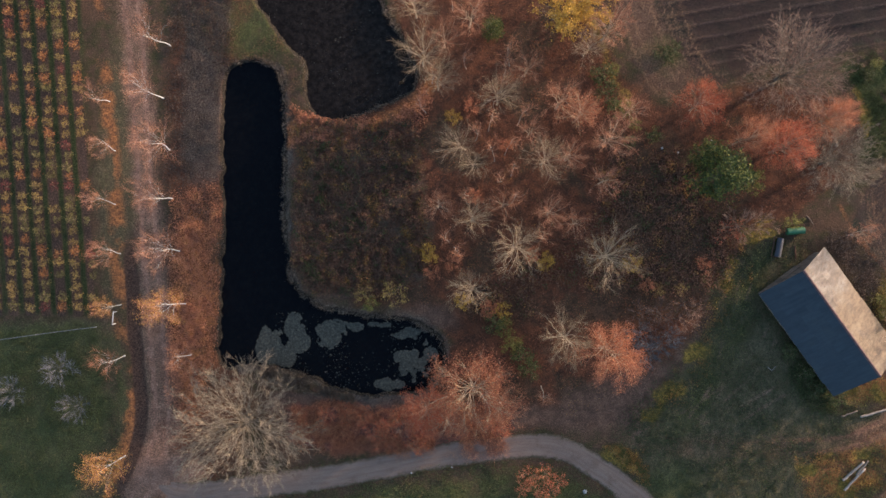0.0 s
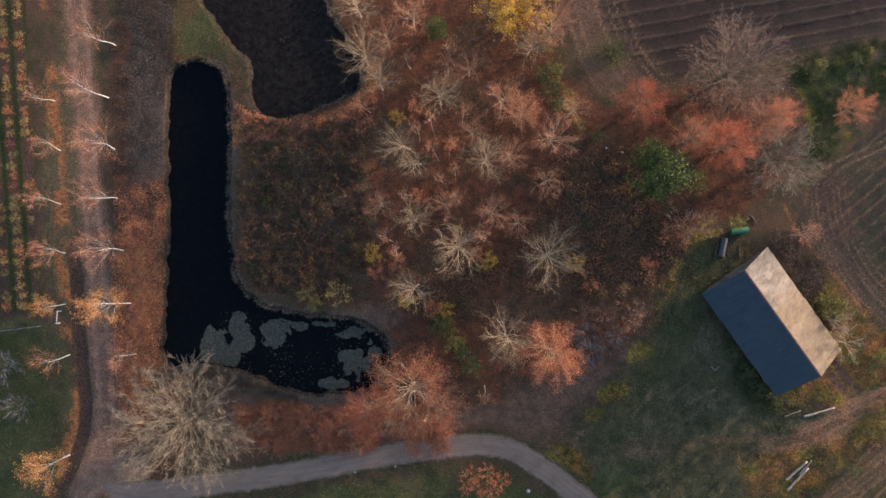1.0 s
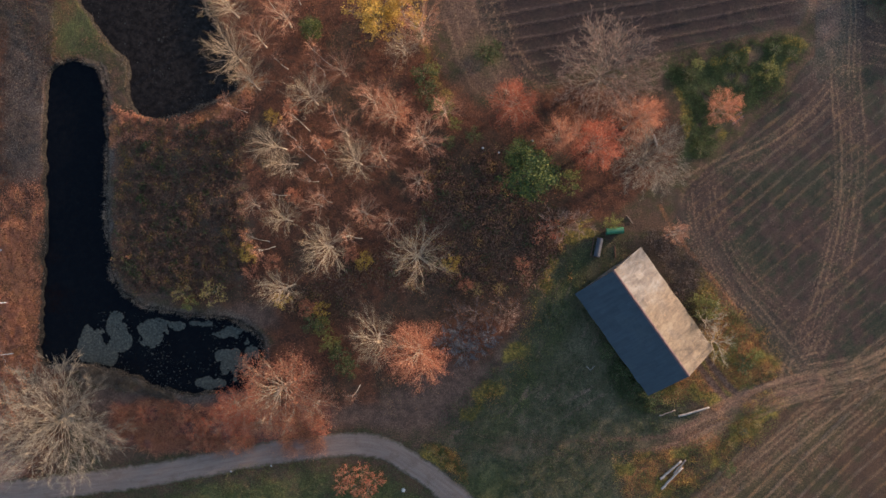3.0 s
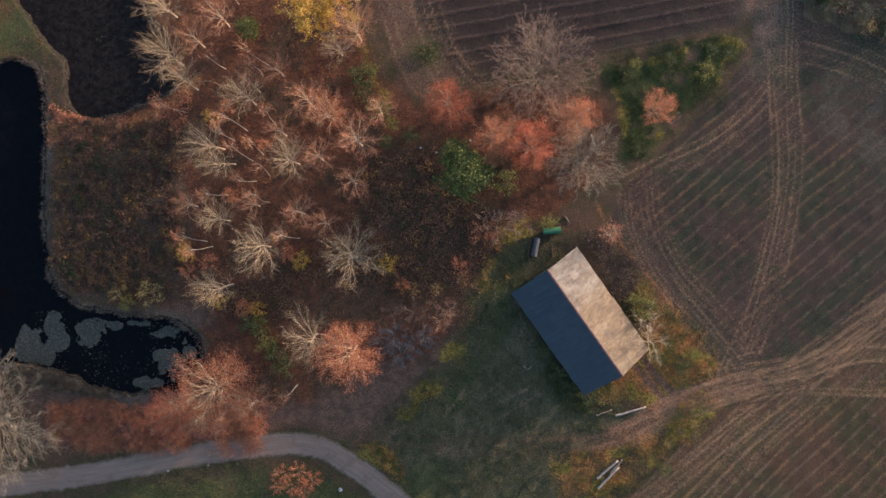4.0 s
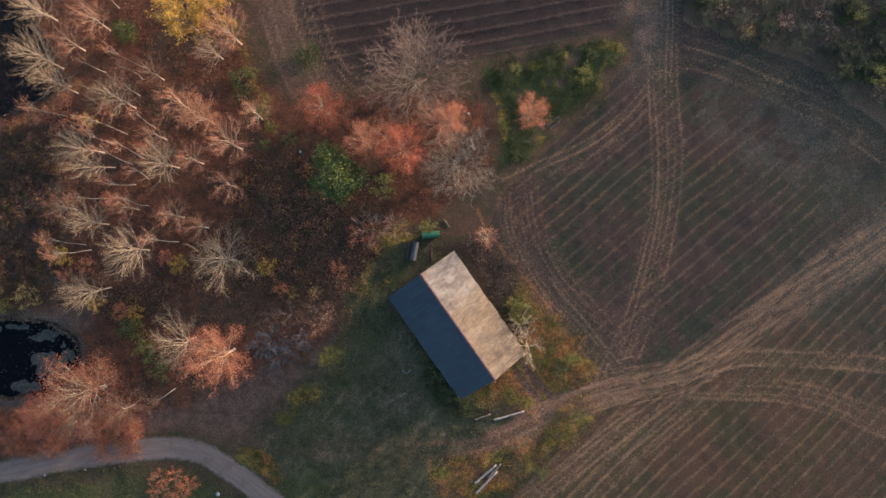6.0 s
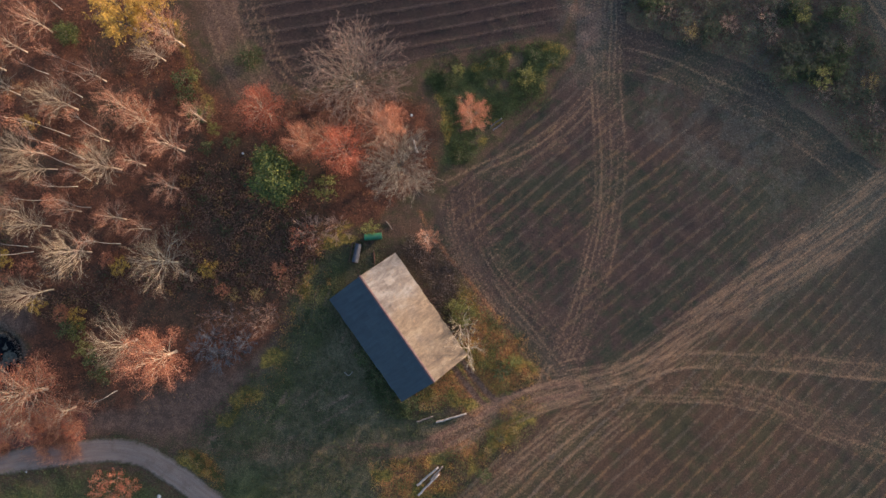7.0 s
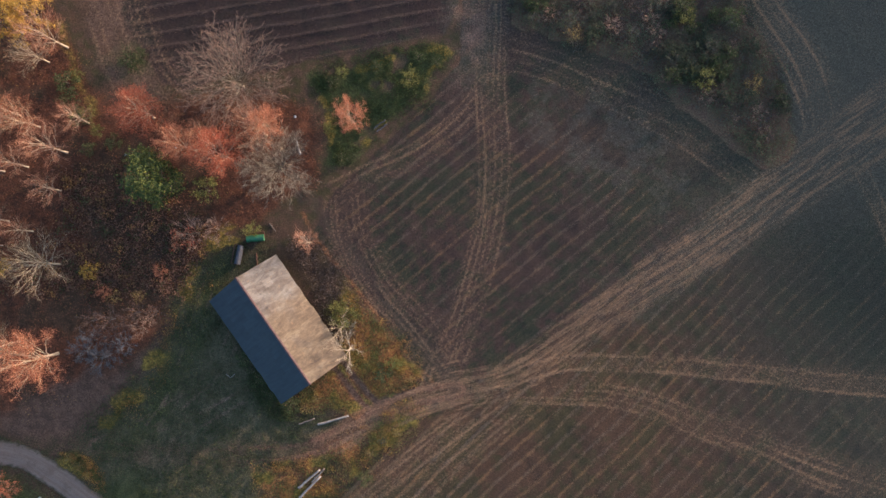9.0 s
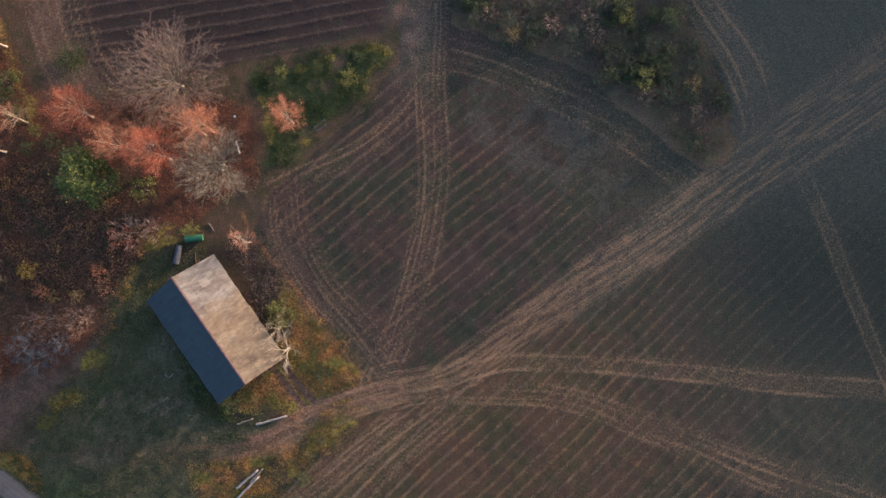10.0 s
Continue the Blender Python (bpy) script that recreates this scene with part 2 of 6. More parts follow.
BRAMBLES = np.array([(-21.6, 20.5), (-4.1, 20.5), (-2.0, 3.7), (-3.0, -2.8), (-10.9, -5.0), (-17.5, -5.0), (-21.0, -0.7), (-22.0, 13.1)])
WOOD = np.array([(-22, 20.5), (-18.7, 20.9), (-4.6, 24.8), (-9, 42), (16, 45), (22.5, 33.5), (26.5, 25.5), (30.5, 22.5), (37, 24.5), (46, 27), (57, 25), (59, 14), (50, 8), (42.2, 4.4), (37.5, -7.0), (30.3, -14.3), (26, -20), (15.9, -22.5), (7.9, -24), (-19.3, -27.5),
                 (-22, -24), (-17.9, -19.1), (-2.6, -18.8), (1.3, -10.8), (-2.0, -6.8), (-11.7, -6.2), (-21.5, -1)])
LAWN = np.array([(43.4, 3.2), (46.6, 4.8), (51, 3.0), (56, -19.0), (62.2, -20.5), (53.4, -27.2), (50, -36), (36, -36), (30, -32), (23, -26.5), (26.4, -21), (30.3, -17.1), (36.5, -10.9), (39.3, -0.5)])
MEADOW = np.array([(-120, -9.2), (-47, -9.2), (-45.5, -15), (-44.5, -30), (-60, -50), (-120, -60)])
NURSERY = np.array([(-90, 60), (-53.5, 60), (-53.0, 37.1), (-49.6, -8.4), (-90, -9)])
NORTH_FIELD = np.array([(27, 48), (30, 38), (33.5, 31), (36, 27.5), (40, 26.5), (46, 29.5), (50, 29.5), (57.6, 31.3), (76.4, 35.6), (80, 45), (78, 120), (-10, 120)])
EAST_FIELD = np.array([(58, 6.5), (60, 11), (63, 14.5), (72, 23.5), (78.5, 31), (79, 45), (78, 120), (400, 400), (400, -400), (60, -400), (54, -40), (63.5, -29.5), (71.1, -22.5), (75.8, -17.8), (73.8, -13.0), (67.5, -6.0), (63.5, -0.5), (59, 4)])
THICKET = smooth([(84, 56), (85.5, 44), (86.0, 37.5), (94.2, 34.3), (102.4, 31.6), (110.6, 26), (118.8, 19.7), (123.7, 17.4), (126.6, 19.3), (126.6, 25.1), (123.6, 33.2), (118.6, 41.4), (114, 56)], True, 3)
HEDGE = np.array([(56.8, 29.2), (66.6, 32.0), (74.7, 34.4), (78, 33), (77, 30.5), (70.7, 24.9), (62.5, 16.0), (59.5, 16.5), (59.3, 23.6)])
VERGE = np.array([(67.8, -20.3), (74.2, -17.2), (75.4, -18.4), (71.1, -22.9), (63.3, -30.1), (58.6, -33), (52, -33), (50, -28), (59.1, -24.9)])
BANK = np.array([(63.3, -0.4), (67.5, -6.4), (74.1, -13.0), (72.5, -16.0), (66.1, -19), (59, -19.5), (56.5, -17.5), (63, -11.4), (61.5, -5.5)])
WEST_LEAVES = np.array([(-33.0, 9.5), (-32.5, -13.5), (-34.5, -20), (-36.5, -24), (-38.2, -20), (-38.0, -10), (-38.8, 3), (-38.5, 8)])

# wheel tracks through the stubble: the line, the ruts' offsets, how far they spread on the way, their strength
WHEELS = [
    ([(83.0, 55), (83.4, 40.6), (83.2, 28.2), (83.8, 16.0), (82.9, 7.8), (81.0, -0.3), (78.8, -8.4), (76.5, -14.5)], (-2.0, -1.3, -0.6, 0.1, 0.9, 1.8), 0.1, 0.76),
    ([(59.8, 10.6), (65.3, 14.0), (73.3, 18.2), (79, 22.9), (83, 28)], (-1.2, -0.3, 0.9, 1.8), 0.2, 0.75),
    ([(62.5, 13), (63.5, 6.0), (68, -1.5), (72.8, -6.5), (78.1, -12.6)], (-3.2, -2.4, -1.7, -0.9, -0.2, 0.7, 1.5, 2.4), 0.15, 0.66),
    ([(60.0, 9.8), (62.7, 3.0), (68.8, -5.8), (74.5, -13.6)], (-0.9, 0.8), 0.1, 0.45),
    ([(60.7, -23.9), (71.0, -18.2), (79.0, -15.4), (86.9, -13.0), (98.9, -4.8), (110.9, 3.5), (127.0, 15.2), (148.9, 30.5), (190, 60)], (-1.9, -1.1, -0.4, 0.2, 0.8, 1.5), 1.3, 0.78),
    ([(79.0, -15.8), (90.9, -12.1), (99.0, -11.3), (111.1, -11.5), (127.2, -12.8), (148.8, -14.2), (190, -16)], (-1.0, 0.9), 0.25, 1.0),
    ([(79.0, -16.4), (95.0, -15.3), (103.1, -16.3), (115.2, -20.1), (127.3, -24.6), (141.8, -29.5), (180, -42)], (-1.4, -0.7, 0.2, 0.9), 0.7, 0.8),
    ([(84, -16.6), (95, -17), (103.1, -19.3), (114, -25.1), (124, -33)], (-0.9, 0.9), 0.2, 0.35),
    ([(135.5, 19), (136.8, 16.3), (141.7, 5.8), (145.8, -4.6), (150, -15), (160, -40)], (-0.9, 0.9), 0.0, 0.95),
    ([(84.5, 34), (92, 32.4), (98.3, 29.8), (110.6, 24.0), (122.9, 15.5)], (-3.2, -1.6, -0.2, 1.2), 0.2, 0.7),
    ([(119, 48), (121.9, 41.5), (127.7, 33.3), (130.8, 25.1), (130.4, 19.2), (127, 15.5)], (-2.6, -1.2, 0.4, 1.6), 0.3, 0.95),
    ([(62.9, -33.1), (74.4, -24.0), (84.8, -16.1)], (-1.8, -0.9, 0.1, 0.9), 0.15, 0.95),
    ([(70.3, -32.9), (80.7, -23.5), (90.6, -15.0)], (-2.2, -1.2, -0.2, 1.0, 2.0), 0.2, 0.8),
    ([(62.5, -10.5), (64.5, -14.0), (68.3, -19.4)], (-0.8, 0.8), 0.0, 0.25),
    ([(25.5, 46), (27.5, 36), (31, 28), (36, 23.5)], (-2.4, -1.2, 0.6, 1.6), 0.2, 0.8),
    ([(30.5, 46), (33, 36), (36.5, 29), (42, 25)], (-1.3, -0.4, 0.9), 0.2, 0.7),
]
WHEELS = [(smooth(line), offsets, spread, strength) for line, offsets, spread, strength in WHEELS]


def spaced(low, high, fine):
    """Grid lines: even within the place, wider and wider out to the horizon."""
    mid = list(np.arange(low, high + 1e-6, fine))
    step, a = fine, [high]
    while a[-1] < high + 2600:
        step *= 1.3
        a.append(a[-1] + step)
    return np.array([low - (v - high) for v in a[:0:-1]] + mid + a[1:])


west_lines, east_lines = spaced(-70.0, 54.0, 0.38), spaced(54.0, 156.0, 0.23)
gx, gy = np.concatenate([west_lines[west_lines < 53.9], east_lines[east_lines > 53.9]]), spaced(-42.0, 46.0, 0.29)
X, Y = np.meshgrid(gx, gy)
WX = X + (fbm(X, Y, 5.0, 11) - 0.5) * 3.0 + (fbm(X, Y, 1.3, 21, 2) - 0.5) * 0.8
WY = Y + (fbm(X, Y, 5.0, 31) - 0.5) * 3.0 + (fbm(X, Y, 1.3, 41, 2) - 0.5) * 0.8
SX = X + (fbm(X, Y, 1.6, 51, 3) - 0.5) * 1.0 + (fbm(X, Y, 0.9, 53, 1) - 0.5) * 0.2
SY = Y + (fbm(X, Y, 1.6, 61, 3) - 0.5) * 1.0 + (fbm(X, Y, 0.9, 63, 1) - 0.5) * 0.2


def ground_fields():
    f = {}
    pond = np.maximum(inside(SX, SY, POND), inside(SX, SY, DARK_POND))
    track, side, run = along(X + (fbm(X, Y, 6, 83) - 0.5) * 0.8, Y, TRACK)
    yard, yside, yrun = along(WX * 0.3 + X * 0.7, WY * 0.3 + Y * 0.7, YARD)
    f["wood"] = soft(inside(WX, WY, WOOD), 2.5)
    west = soft(WX + 40.5, 3) * soft(-28.0 - WX, 2)
    f["wood"] = np.maximum(f["wood"], west * (0.25 + 0.9 * fbm(X, Y, 4, 97)))
    f["wet"] = soft(pond + 0.55, 0.6)
    edge = along(WX * 0.3 + X * 0.7, WY * 0.3 + Y * 0.7, np.array([(56.5, 9.0), (58.2, 5.5), (64.2, -1.0), (68.4, -6.6), (74.6, -13.6), (76.0, -15.5)]))
    f["headland"] = soft(1.5 - np.abs(edge[1] - 2.4), 1.2) * 0.5
    f["lawn"] = np.maximum(soft(inside(WX, WY, LAWN), 4.0), soft(inside(WX, WY, MEADOW), 2.0)) * (0.7 + 0.4 * fbm(X, Y, 7, 71))
    sward = np.array([(30, -24), (36, -15), (40.5, -6), (44, 4), (48.5, 3), (45.5, -4), (42, -12), (39, -20), (34, -26)])
    f["sward"] = np.maximum(soft(inside(WX, WY, sward), 3.0) * (0.25 + 0.9 * fbm(X, Y, 2.5, 73)), soft(inside(WX, WY, np.array([(27, -31), (33, -27), (37, -30), (34, -37), (31, -38)])), 3.0) * 0.7)
    f["sward"] = np.maximum(f["sward"], soft(3.5 - np.hypot(WX - 31.3, WY - 30.4), 2.5) * 0.8)
    hedge = inside(WX, WY, HEDGE)
    f["lawn"] = np.maximum(f["lawn"], soft(hedge, 2.0) * 0.4)
    f["sward"] = np.maximum(f["sward"], soft(hedge, 1.5) * np.clip(fbm(X, Y, 3.5, 77) * 3 - 0.75, 0.15, 1))
    f["sward"] = np.maximum(f["sward"], soft(5.0 - np.hypot((WX + 29.0) * 0.55, WY - 33.5), 2.5) * (0.35 + 0.7 * fbm(X, Y, 2.5, 79)))
    f["lawn"] = np.maximum(f["lawn"], soft(3.2 - np.hypot((WX + 47.3) * 0.9, (WY - 12) * 0.13), 2.0) * 0.6)
    east, north = inside(WX * 0.4 + X * 0.6, WY * 0.4 + Y * 0.6, EAST_FIELD), inside(WX * 0.5 + X * 0.5, WY * 0.5 + Y * 0.5, NORTH_FIELD)
    thick = inside(WX, WY, THICKET)
    f["field"] = np.maximum(soft(east, 0.8), soft(north, 1.2)) * (1 - soft(thick, 1.0))
    f["plough"] = soft(north - 1.5, 3.0) * soft(80 - X, 4) * 0.8
    f["brush"] = np.maximum(soft(thick, 1.5), soft(inside(WX, WY, BRAMBLES), 1.5))
    f["dirt"] = np.maximum(soft(2.5 - track + (fbm(X, Y, 2, 81) - 0.5) * 1.6 + 0.5 * soft(-Y - 5, 12), 1.6) * (0.40 + 0.30 * fbm(X, Y, 1.5, 82)), np.exp(-((np.abs(side) - 0.95) / 0.45) ** 2) * (0.6 + 0.5 * fbm(X, Y, 2.5, 84)))
    ruts = np.exp(-((np.abs(yside) - 0.85) / 0.55) ** 2) * (0.5 + 0.6 * fbm(X, Y, 3, 85))
    f["earth"] = np.clip(np.maximum(ruts * (0.55 + 0.5 * soft(yrun - 42, 8)), 0.40 * soft(3.0 - yard, 2.5) * (0.5 + fbm(X, Y, 2.2, 88))) * soft(yrun - 2, 8), 0, 1)
    # the trampled turning place beside the junction and the bare earth at the gate of the field
    f["dirt"] = np.maximum(f["dirt"], soft(3.5 - np.hypot(WX - 79.5, (WY - 35) * 0.45), 5) * (0.15 + 0.75 * fbm(X, Y, 3, 431)))
    f["dirt"] = np.maximum(f["dirt"], soft(4.2 - np.hypot((WX + 39.0) * 0.8, WY + 30.5), 3) * 0.8)
    gate = np.abs(np.abs(along(X + WX * 0.0, Y, smooth([(62.0, -12.0), (64.0, -14.6), (66.2, -17.2), (69.0, -19.3)]))[1]) - 0.75)
    f["earth"] = np.maximum(f["earth"], np.exp(-(gate / 0.7) ** 2) * (0.5 + 0.5 * fbm(X, Y, 2, 90)))
    # faint wheel marks curving over the lawn
    for line in ([(28, -24.5), (37, -20), (44, -14), (47.5, -7), (47, 1)], [(31, -25), (41, -21.5), (49, -17), (53, -18.5)], [(33, -25), (39, -17), (41, -8), (44, 0)]):
        mark = np.abs(np.abs(along(WX * 0.2 + X * 0.8, WY * 0.2 + Y * 0.8, smooth(line))[1]) - 0.85)
        f["dirt"] = np.maximum(f["dirt"], np.exp(-(mark / 0.45) ** 2) * 0.75 * fbm(X, Y, 3, 86))
    f["sward"] = np.maximum(f["sward"], soft(inside(WX, WY, MEADOW), 2.0) * (0.5 + 0.5 * fbm(X, Y, 3, 76)))
    f["sward"] = np.maximum(f["sward"], soft(inside(WX, WY, np.array([(-24, -35), (-10, -32), (8, -29), (17, -29), (24, -33), (26, -60), (-24, -60)])), 2.0) * (0.3 + 0.8 * fbm(X, Y, 2.5, 78)))
    # darker bramble patches under the trees
    deep = np.array([(22, 14), (27, 21), (33, 19), (43, 9), (41, -2), (36, -8), (24, -9), (13, -9), (4, -8), (2, -3), (13, -3), (19, -4), (25, 4), (22, 9)])
    f["deep"] = np.maximum(soft(inside(WX, WY, deep), 3.5) * (0.35 + 0.8 * fbm(X, Y, 3, 74)), f["wood"] * np.clip(fbm(X, Y, 6, 75) * 5 - 2.75, 0, 0.8))
    f["deep"] = np.maximum(f["deep"], soft(inside(WX, WY, np.array([(52.5, 4), (57.5, 5.5), (63.5, -1), (63, -5), (58, -1)])), 2.5) * (0.5 + 0.5 * fbm(X, Y, 2.5, 429)))
    f["ditch"] = soft(0.95 - np.abs(side + 3.1 - np.clip((Y + 20) * 0.01, 0, 1)), 0.5) * soft(2.0 - Y, 8.0) * soft(Y + 33, 4)
    f["rust"] = soft(inside(WX, WY, WEST_LEAVES), 5.0) * (0.6 + 0.6 * fbm(X, Y, 2.5, 89))
    f["rust"] = np.maximum(f["rust"], soft(1.2 - np.abs(side + 4.5), 1.6) * np.clip(fbm(X, Y, 3.5, 87) * 3 - 0.95, 0, 0.85))
    f["rust"] = np.maximum(f["rust"], soft(inside(WX, WY, VERGE), 2.5) * (0.15 + 0.8 * fbm(X, Y, 2.2, 91)))
    f["rust"] = np.maximum(f["rust"], soft(inside(WX, WY, BANK), 2.0) * (0.3 + 0.8 * fbm(X, Y, 2.2, 95)))
    f["rust"] = np.maximum(f["rust"], soft(1.1 - np.abs(yside + 0.1), 0.8) * soft(yrun - 40, 12) * 0.3)
    f["rust"] = np.maximum(f["rust"], np.exp(-(edge[1] / 0.6) ** 2) * (0.15 + 0.6 * fbm(X, Y, 2.0, 94)))
    red_bank = soft(3.2 - np.abs(WY + 23.5), 2.0) * soft(WX + 22, 3) * soft(10 - WX, 3)
    f["redbank"] = red_bank
    peat_shore = along(WX, WY, smooth([(-23.0, 17.5), (-20.5, 19.2), (-15.5, 18.6), (-10.0, 20.0), (-5.5, 22.5), (-2.5, 25.5)]))[0]
    f["rust"] = np.maximum(f["rust"], soft(1.5 - peat_shore, 1.2) * (0.35 + 0.8 * fbm(X, Y, 2.0, 425)))
    f["reed"] = soft(1.3 + inside(WX, WY, POND), 1.2) * (0.35 + 0.7 * fbm(X, Y, 3, 99)) * soft(WX + 30.2, 1.5)
    f["reed"] = np.maximum(f["reed"], soft(WX + 38.5, 2) * soft(-31.5 - WX, 2) * soft(WY - 9, 6) * 0.6)
    rows_at = (X + (Y - 10) * 0.105 + 51.65) / 2.3
    f["mulch"] = soft(inside(X, Y, NURSERY), 0.6) * soft(0.30 - np.abs(rows_at - np.round(rows_at)), 0.12)
    f["lawn"] = np.maximum(f["lawn"], soft(inside(X, Y, NURSERY), 1.0) * 0.75 * (1 - f["mulch"]))
    f["alley"] = soft(inside(X, Y, NURSERY), 1.0) * (1 - f["mulch"]) * soft(X + Y * 0.105 + 70, 40)
    # trodden brown earth between the wood and the lawn, and the turning strip beside the north field
    bare = np.array([(9, -20.5), (16, -19), (21, -17), (26, -13.8), (31, -13.2), (35, -10), (37.5, -5.5), (38.5, -6.5), (35, -13), (30.5, -19), (28, -23), (20, -23.5), (9, -23.5)])
    f["bare"] = np.maximum(soft(inside(WX, WY, bare), 2.5) * (0.7 + 0.4 * fbm(X, Y, 3, 421)), soft(inside(WX, WY, np.array([(22.5, 48), (24, 36), (27.5, 27), (31, 23.5), (38, 25.5), (35, 30), (32, 38), (29, 48)])), 2.0) * (0.25 + 0.6 * fbm(X, Y, 2, 423)))
    f["bare"] = np.maximum(f["bare"], soft(2.2 - np.hypot((WX + 1.5) * 0.5, WY + 7.4), 1.5) * 0.7)
    f["bare"] = np.maximum(f["bare"], soft(1.7 - np.abs(WY + 20.2), 1.2) * soft(WX + 25, 3) * soft(3 - WX, 3) * 0.9)
    f["bare"] = np.maximum(f["bare"], soft(2.2 - np.abs(side + 7.0), 2.5) * soft(-6 - Y, 5) * (0.25 + 0.5 * fbm(X, Y, 3, 427)))
    # yellowing grass and weeds: the lawn's rim, the bank behind the barn, the field's verge, the bend of the road, the hedge's edge
    rim = along(WX, WY, smooth([(29.5, -21.5), (33.5, -16.0), (36.5, -10.5), (39.5, -3.5), (42.5, 3.5), (47.0, 6.0)]))[0]
    f["gold"] = soft(1.6 - rim, 1.8) * np.clip(fbm(X, Y, 2.4, 401) * 4 - 1.5, 0.05, 1)
    f["gold"] = np.maximum(f["gold"], soft(inside(WX, WY, BANK), 1.5) * np.clip(fbm(X, Y, 3.0, 403) * 4 - 1.6, 0, 1) * 0.9)
    f["gold"] = np.maximum(f["gold"], soft(inside(WX, WY, VERGE), 1.5) * np.clip(fbm(X, Y, 2.6, 405) * 4 - 1.7, 0, 0.9))
    f["gold"] = np.maximum(f["gold"], soft(1.7 - np.hypot((WX - 25.4) * 0.62 + (WY + 27.2) * 0.5, (WY + 27.2) * 0.85), 1.2) * 0.9)
    f["gold"] = np.maximum(f["gold"], soft(0.8 - np.abs(hedge - 0.8), 0.8) * np.clip(fbm(X, Y, 3.0, 407) * 4 - 1.8, 0, 0.8))
    f["gold"] = np.maximum(f["gold"], soft(1.0 - np.abs(along(WX, WY, smooth([(20.5, 36), (22.3, 31.5), (24.5, 26), (27.5, 20.5)]))[1]), 0.8) * (0.2 + 0.7 * fbm(X, Y, 2.0, 409)) * soft(37 - Y, 2) * soft(Y - 22, 3))
    f["gold"] = np.clip(f["gold"], 0, 1)
    straw = np.zeros_like(X)
    for k, (line, offsets, spread, strength) in enumerate(WHEELS):
        d, s, r = along(X, Y, line)
        wide = 1 + spread * np.clip((r - (38 if spread > 1 else 0)) / 60, 0, 1.6)
        total = np.zeros_like(X)
        fade = soft(r, 3.0)
        for j, o in enumerate(offsets):
            wobble = (value_noise(r, np.full_like(r, j * 7.0), 9.0, 100 + k) - 0.5) * 0.55 + (value_noise(r, np.zeros_like(r), 14.0, 120 + k) - 0.5) * 0.6
            rut = np.exp(-((s - o * wide + wobble) / ((0.26 if spread > 1 else 0.20) + 0.08 * wide)) ** 2)
            total = np.maximum(total, rut * (0.30 + 0.60 * value_noise(r, np.full_like(r, j * 3.0), 6.0, 130 + k + j)))
        band = soft((abs(offsets[0]) + 0.6) * wide - d, 1.2) * (0.32 + 0.28 * (spread > 1))
        straw = np.maximum(straw, np.clip(np.maximum(total, band) * strength * fade, 0, 1))
    f["straw"] = straw * (1 - 0.3 * soft(X + Y * 0.5 - 114, 22) * (along(X, Y, WHEELS[4][0])[0] < 9))
    # the rows of stubble run another way in each part of the fields
    angle = np.full_like(X, 41.0)
    south_of_cross = along(X, Y, WHEELS[4][0])[1] < 0
    angle = np.where(south_of_cross, 45.0, angle)
    angle = np.where((X > 126) & ~south_of_cross | ((X > 119) & (Y > 36)), 118.0, angle)
    angle = np.where((np.abs(along(X, Y, WHEELS[9][0])[1]) < 5) & (X > 85) & (Y > 14), 152.0, angle)
    angle = np.where((north > -0.5) & (X < 82), 12.0, angle)
    a = np.radians(angle)
    u, v = -X * np.sin(a) + Y * np.cos(a), X * np.cos(a) + Y * np.sin(a)
    f["row_u"], f["row_v"] = u, v
    lines = (u + (fbm(X, Y, 14.0, 141, 2) - 0.5) * 1.0) / np.where(angle == 12.0, 1.9, 1.75)
    number = np.round(lines)
    strong = (0.35 + 0.5 * value_noise(number * 3.7, angle, 1.0, 143)) * (0.25 + 0.6 * value_noise(v, number * 5.0, 9.0, 145) + 0.7 * value_noise(v, number * 5.0, 0.8, 147))
    f["row_line"] = lines
    f["row_amp"] = np.clip(strong * 1.7, 0, 1) * f["field"] * (1 - 0.7 * f["headland"]) * np.where(angle == 152.0, 0.35, 1.0) * (0.45 + 0.9 * fbm(X, Y, 22, 149, 2)) * np.clip((-thick - 3) / 14, 0.15, 1) * (1 - 0.55 * soft(X + Y * 0.5 - 112, 20))
    f["row"] = np.exp(-((lines - number) / 0.2) ** 2) * f["row_amp"]
    # lighter, warmer soil south of the crossing, pale grassy stubble beyond the thicket, scuffed whitish patches
    # between
    cross, cross_side, cross_run = along(X, Y, WHEELS[4][0])
    f["cross_side"], f["cross_run"] = np.clip(cross_side, -12, 12), cross_run
    # eastward soil turns weedy grey-green, with the shade there painted into its colour
    f["weedy_shade"] = soft(X + Y * 0.5 - 114, 22)
    f["warm_soil"] = soft(-cross_side + 1.0, 3.0) * soft(-2.0 - Y, 12.0) * soft(113 - X - Y * 0.3, 20) * (0.75 + 0.35 * fbm(X, Y, 12, 411, 2))
    f["pale"] = np.maximum(soft(X - 121, 6) * soft(Y - 8, 14), soft(4.5 - np.abs(along(WX, WY, WHEELS[4][0])[1]), 2.5) * soft(X - 98, 20) * 0.8)
    f["pale"] = np.maximum(f["pale"], soft(9 - np.hypot((WX - 80.5) * 1.6, (WY - 38) * 0.7), 5) * 0.7)
    scuff = soft(11 - np.hypot((WX - 100) * 0.55, (WY - 20.5) * 1.2 + (WX - 100) * 0.45), 6)
    f["pale"] = np.maximum(f["pale"], scuff * np.clip(fbm(WX, WY, 3.0, 413, 5) * 5 - 2.2, 0, 0.7))
    # heights
    z = (fbm(X, Y, 9.0, 151) - 0.5) * 0.25 + (fbm(X, Y, 1.5, 161, 2) - 0.5) * 0.10
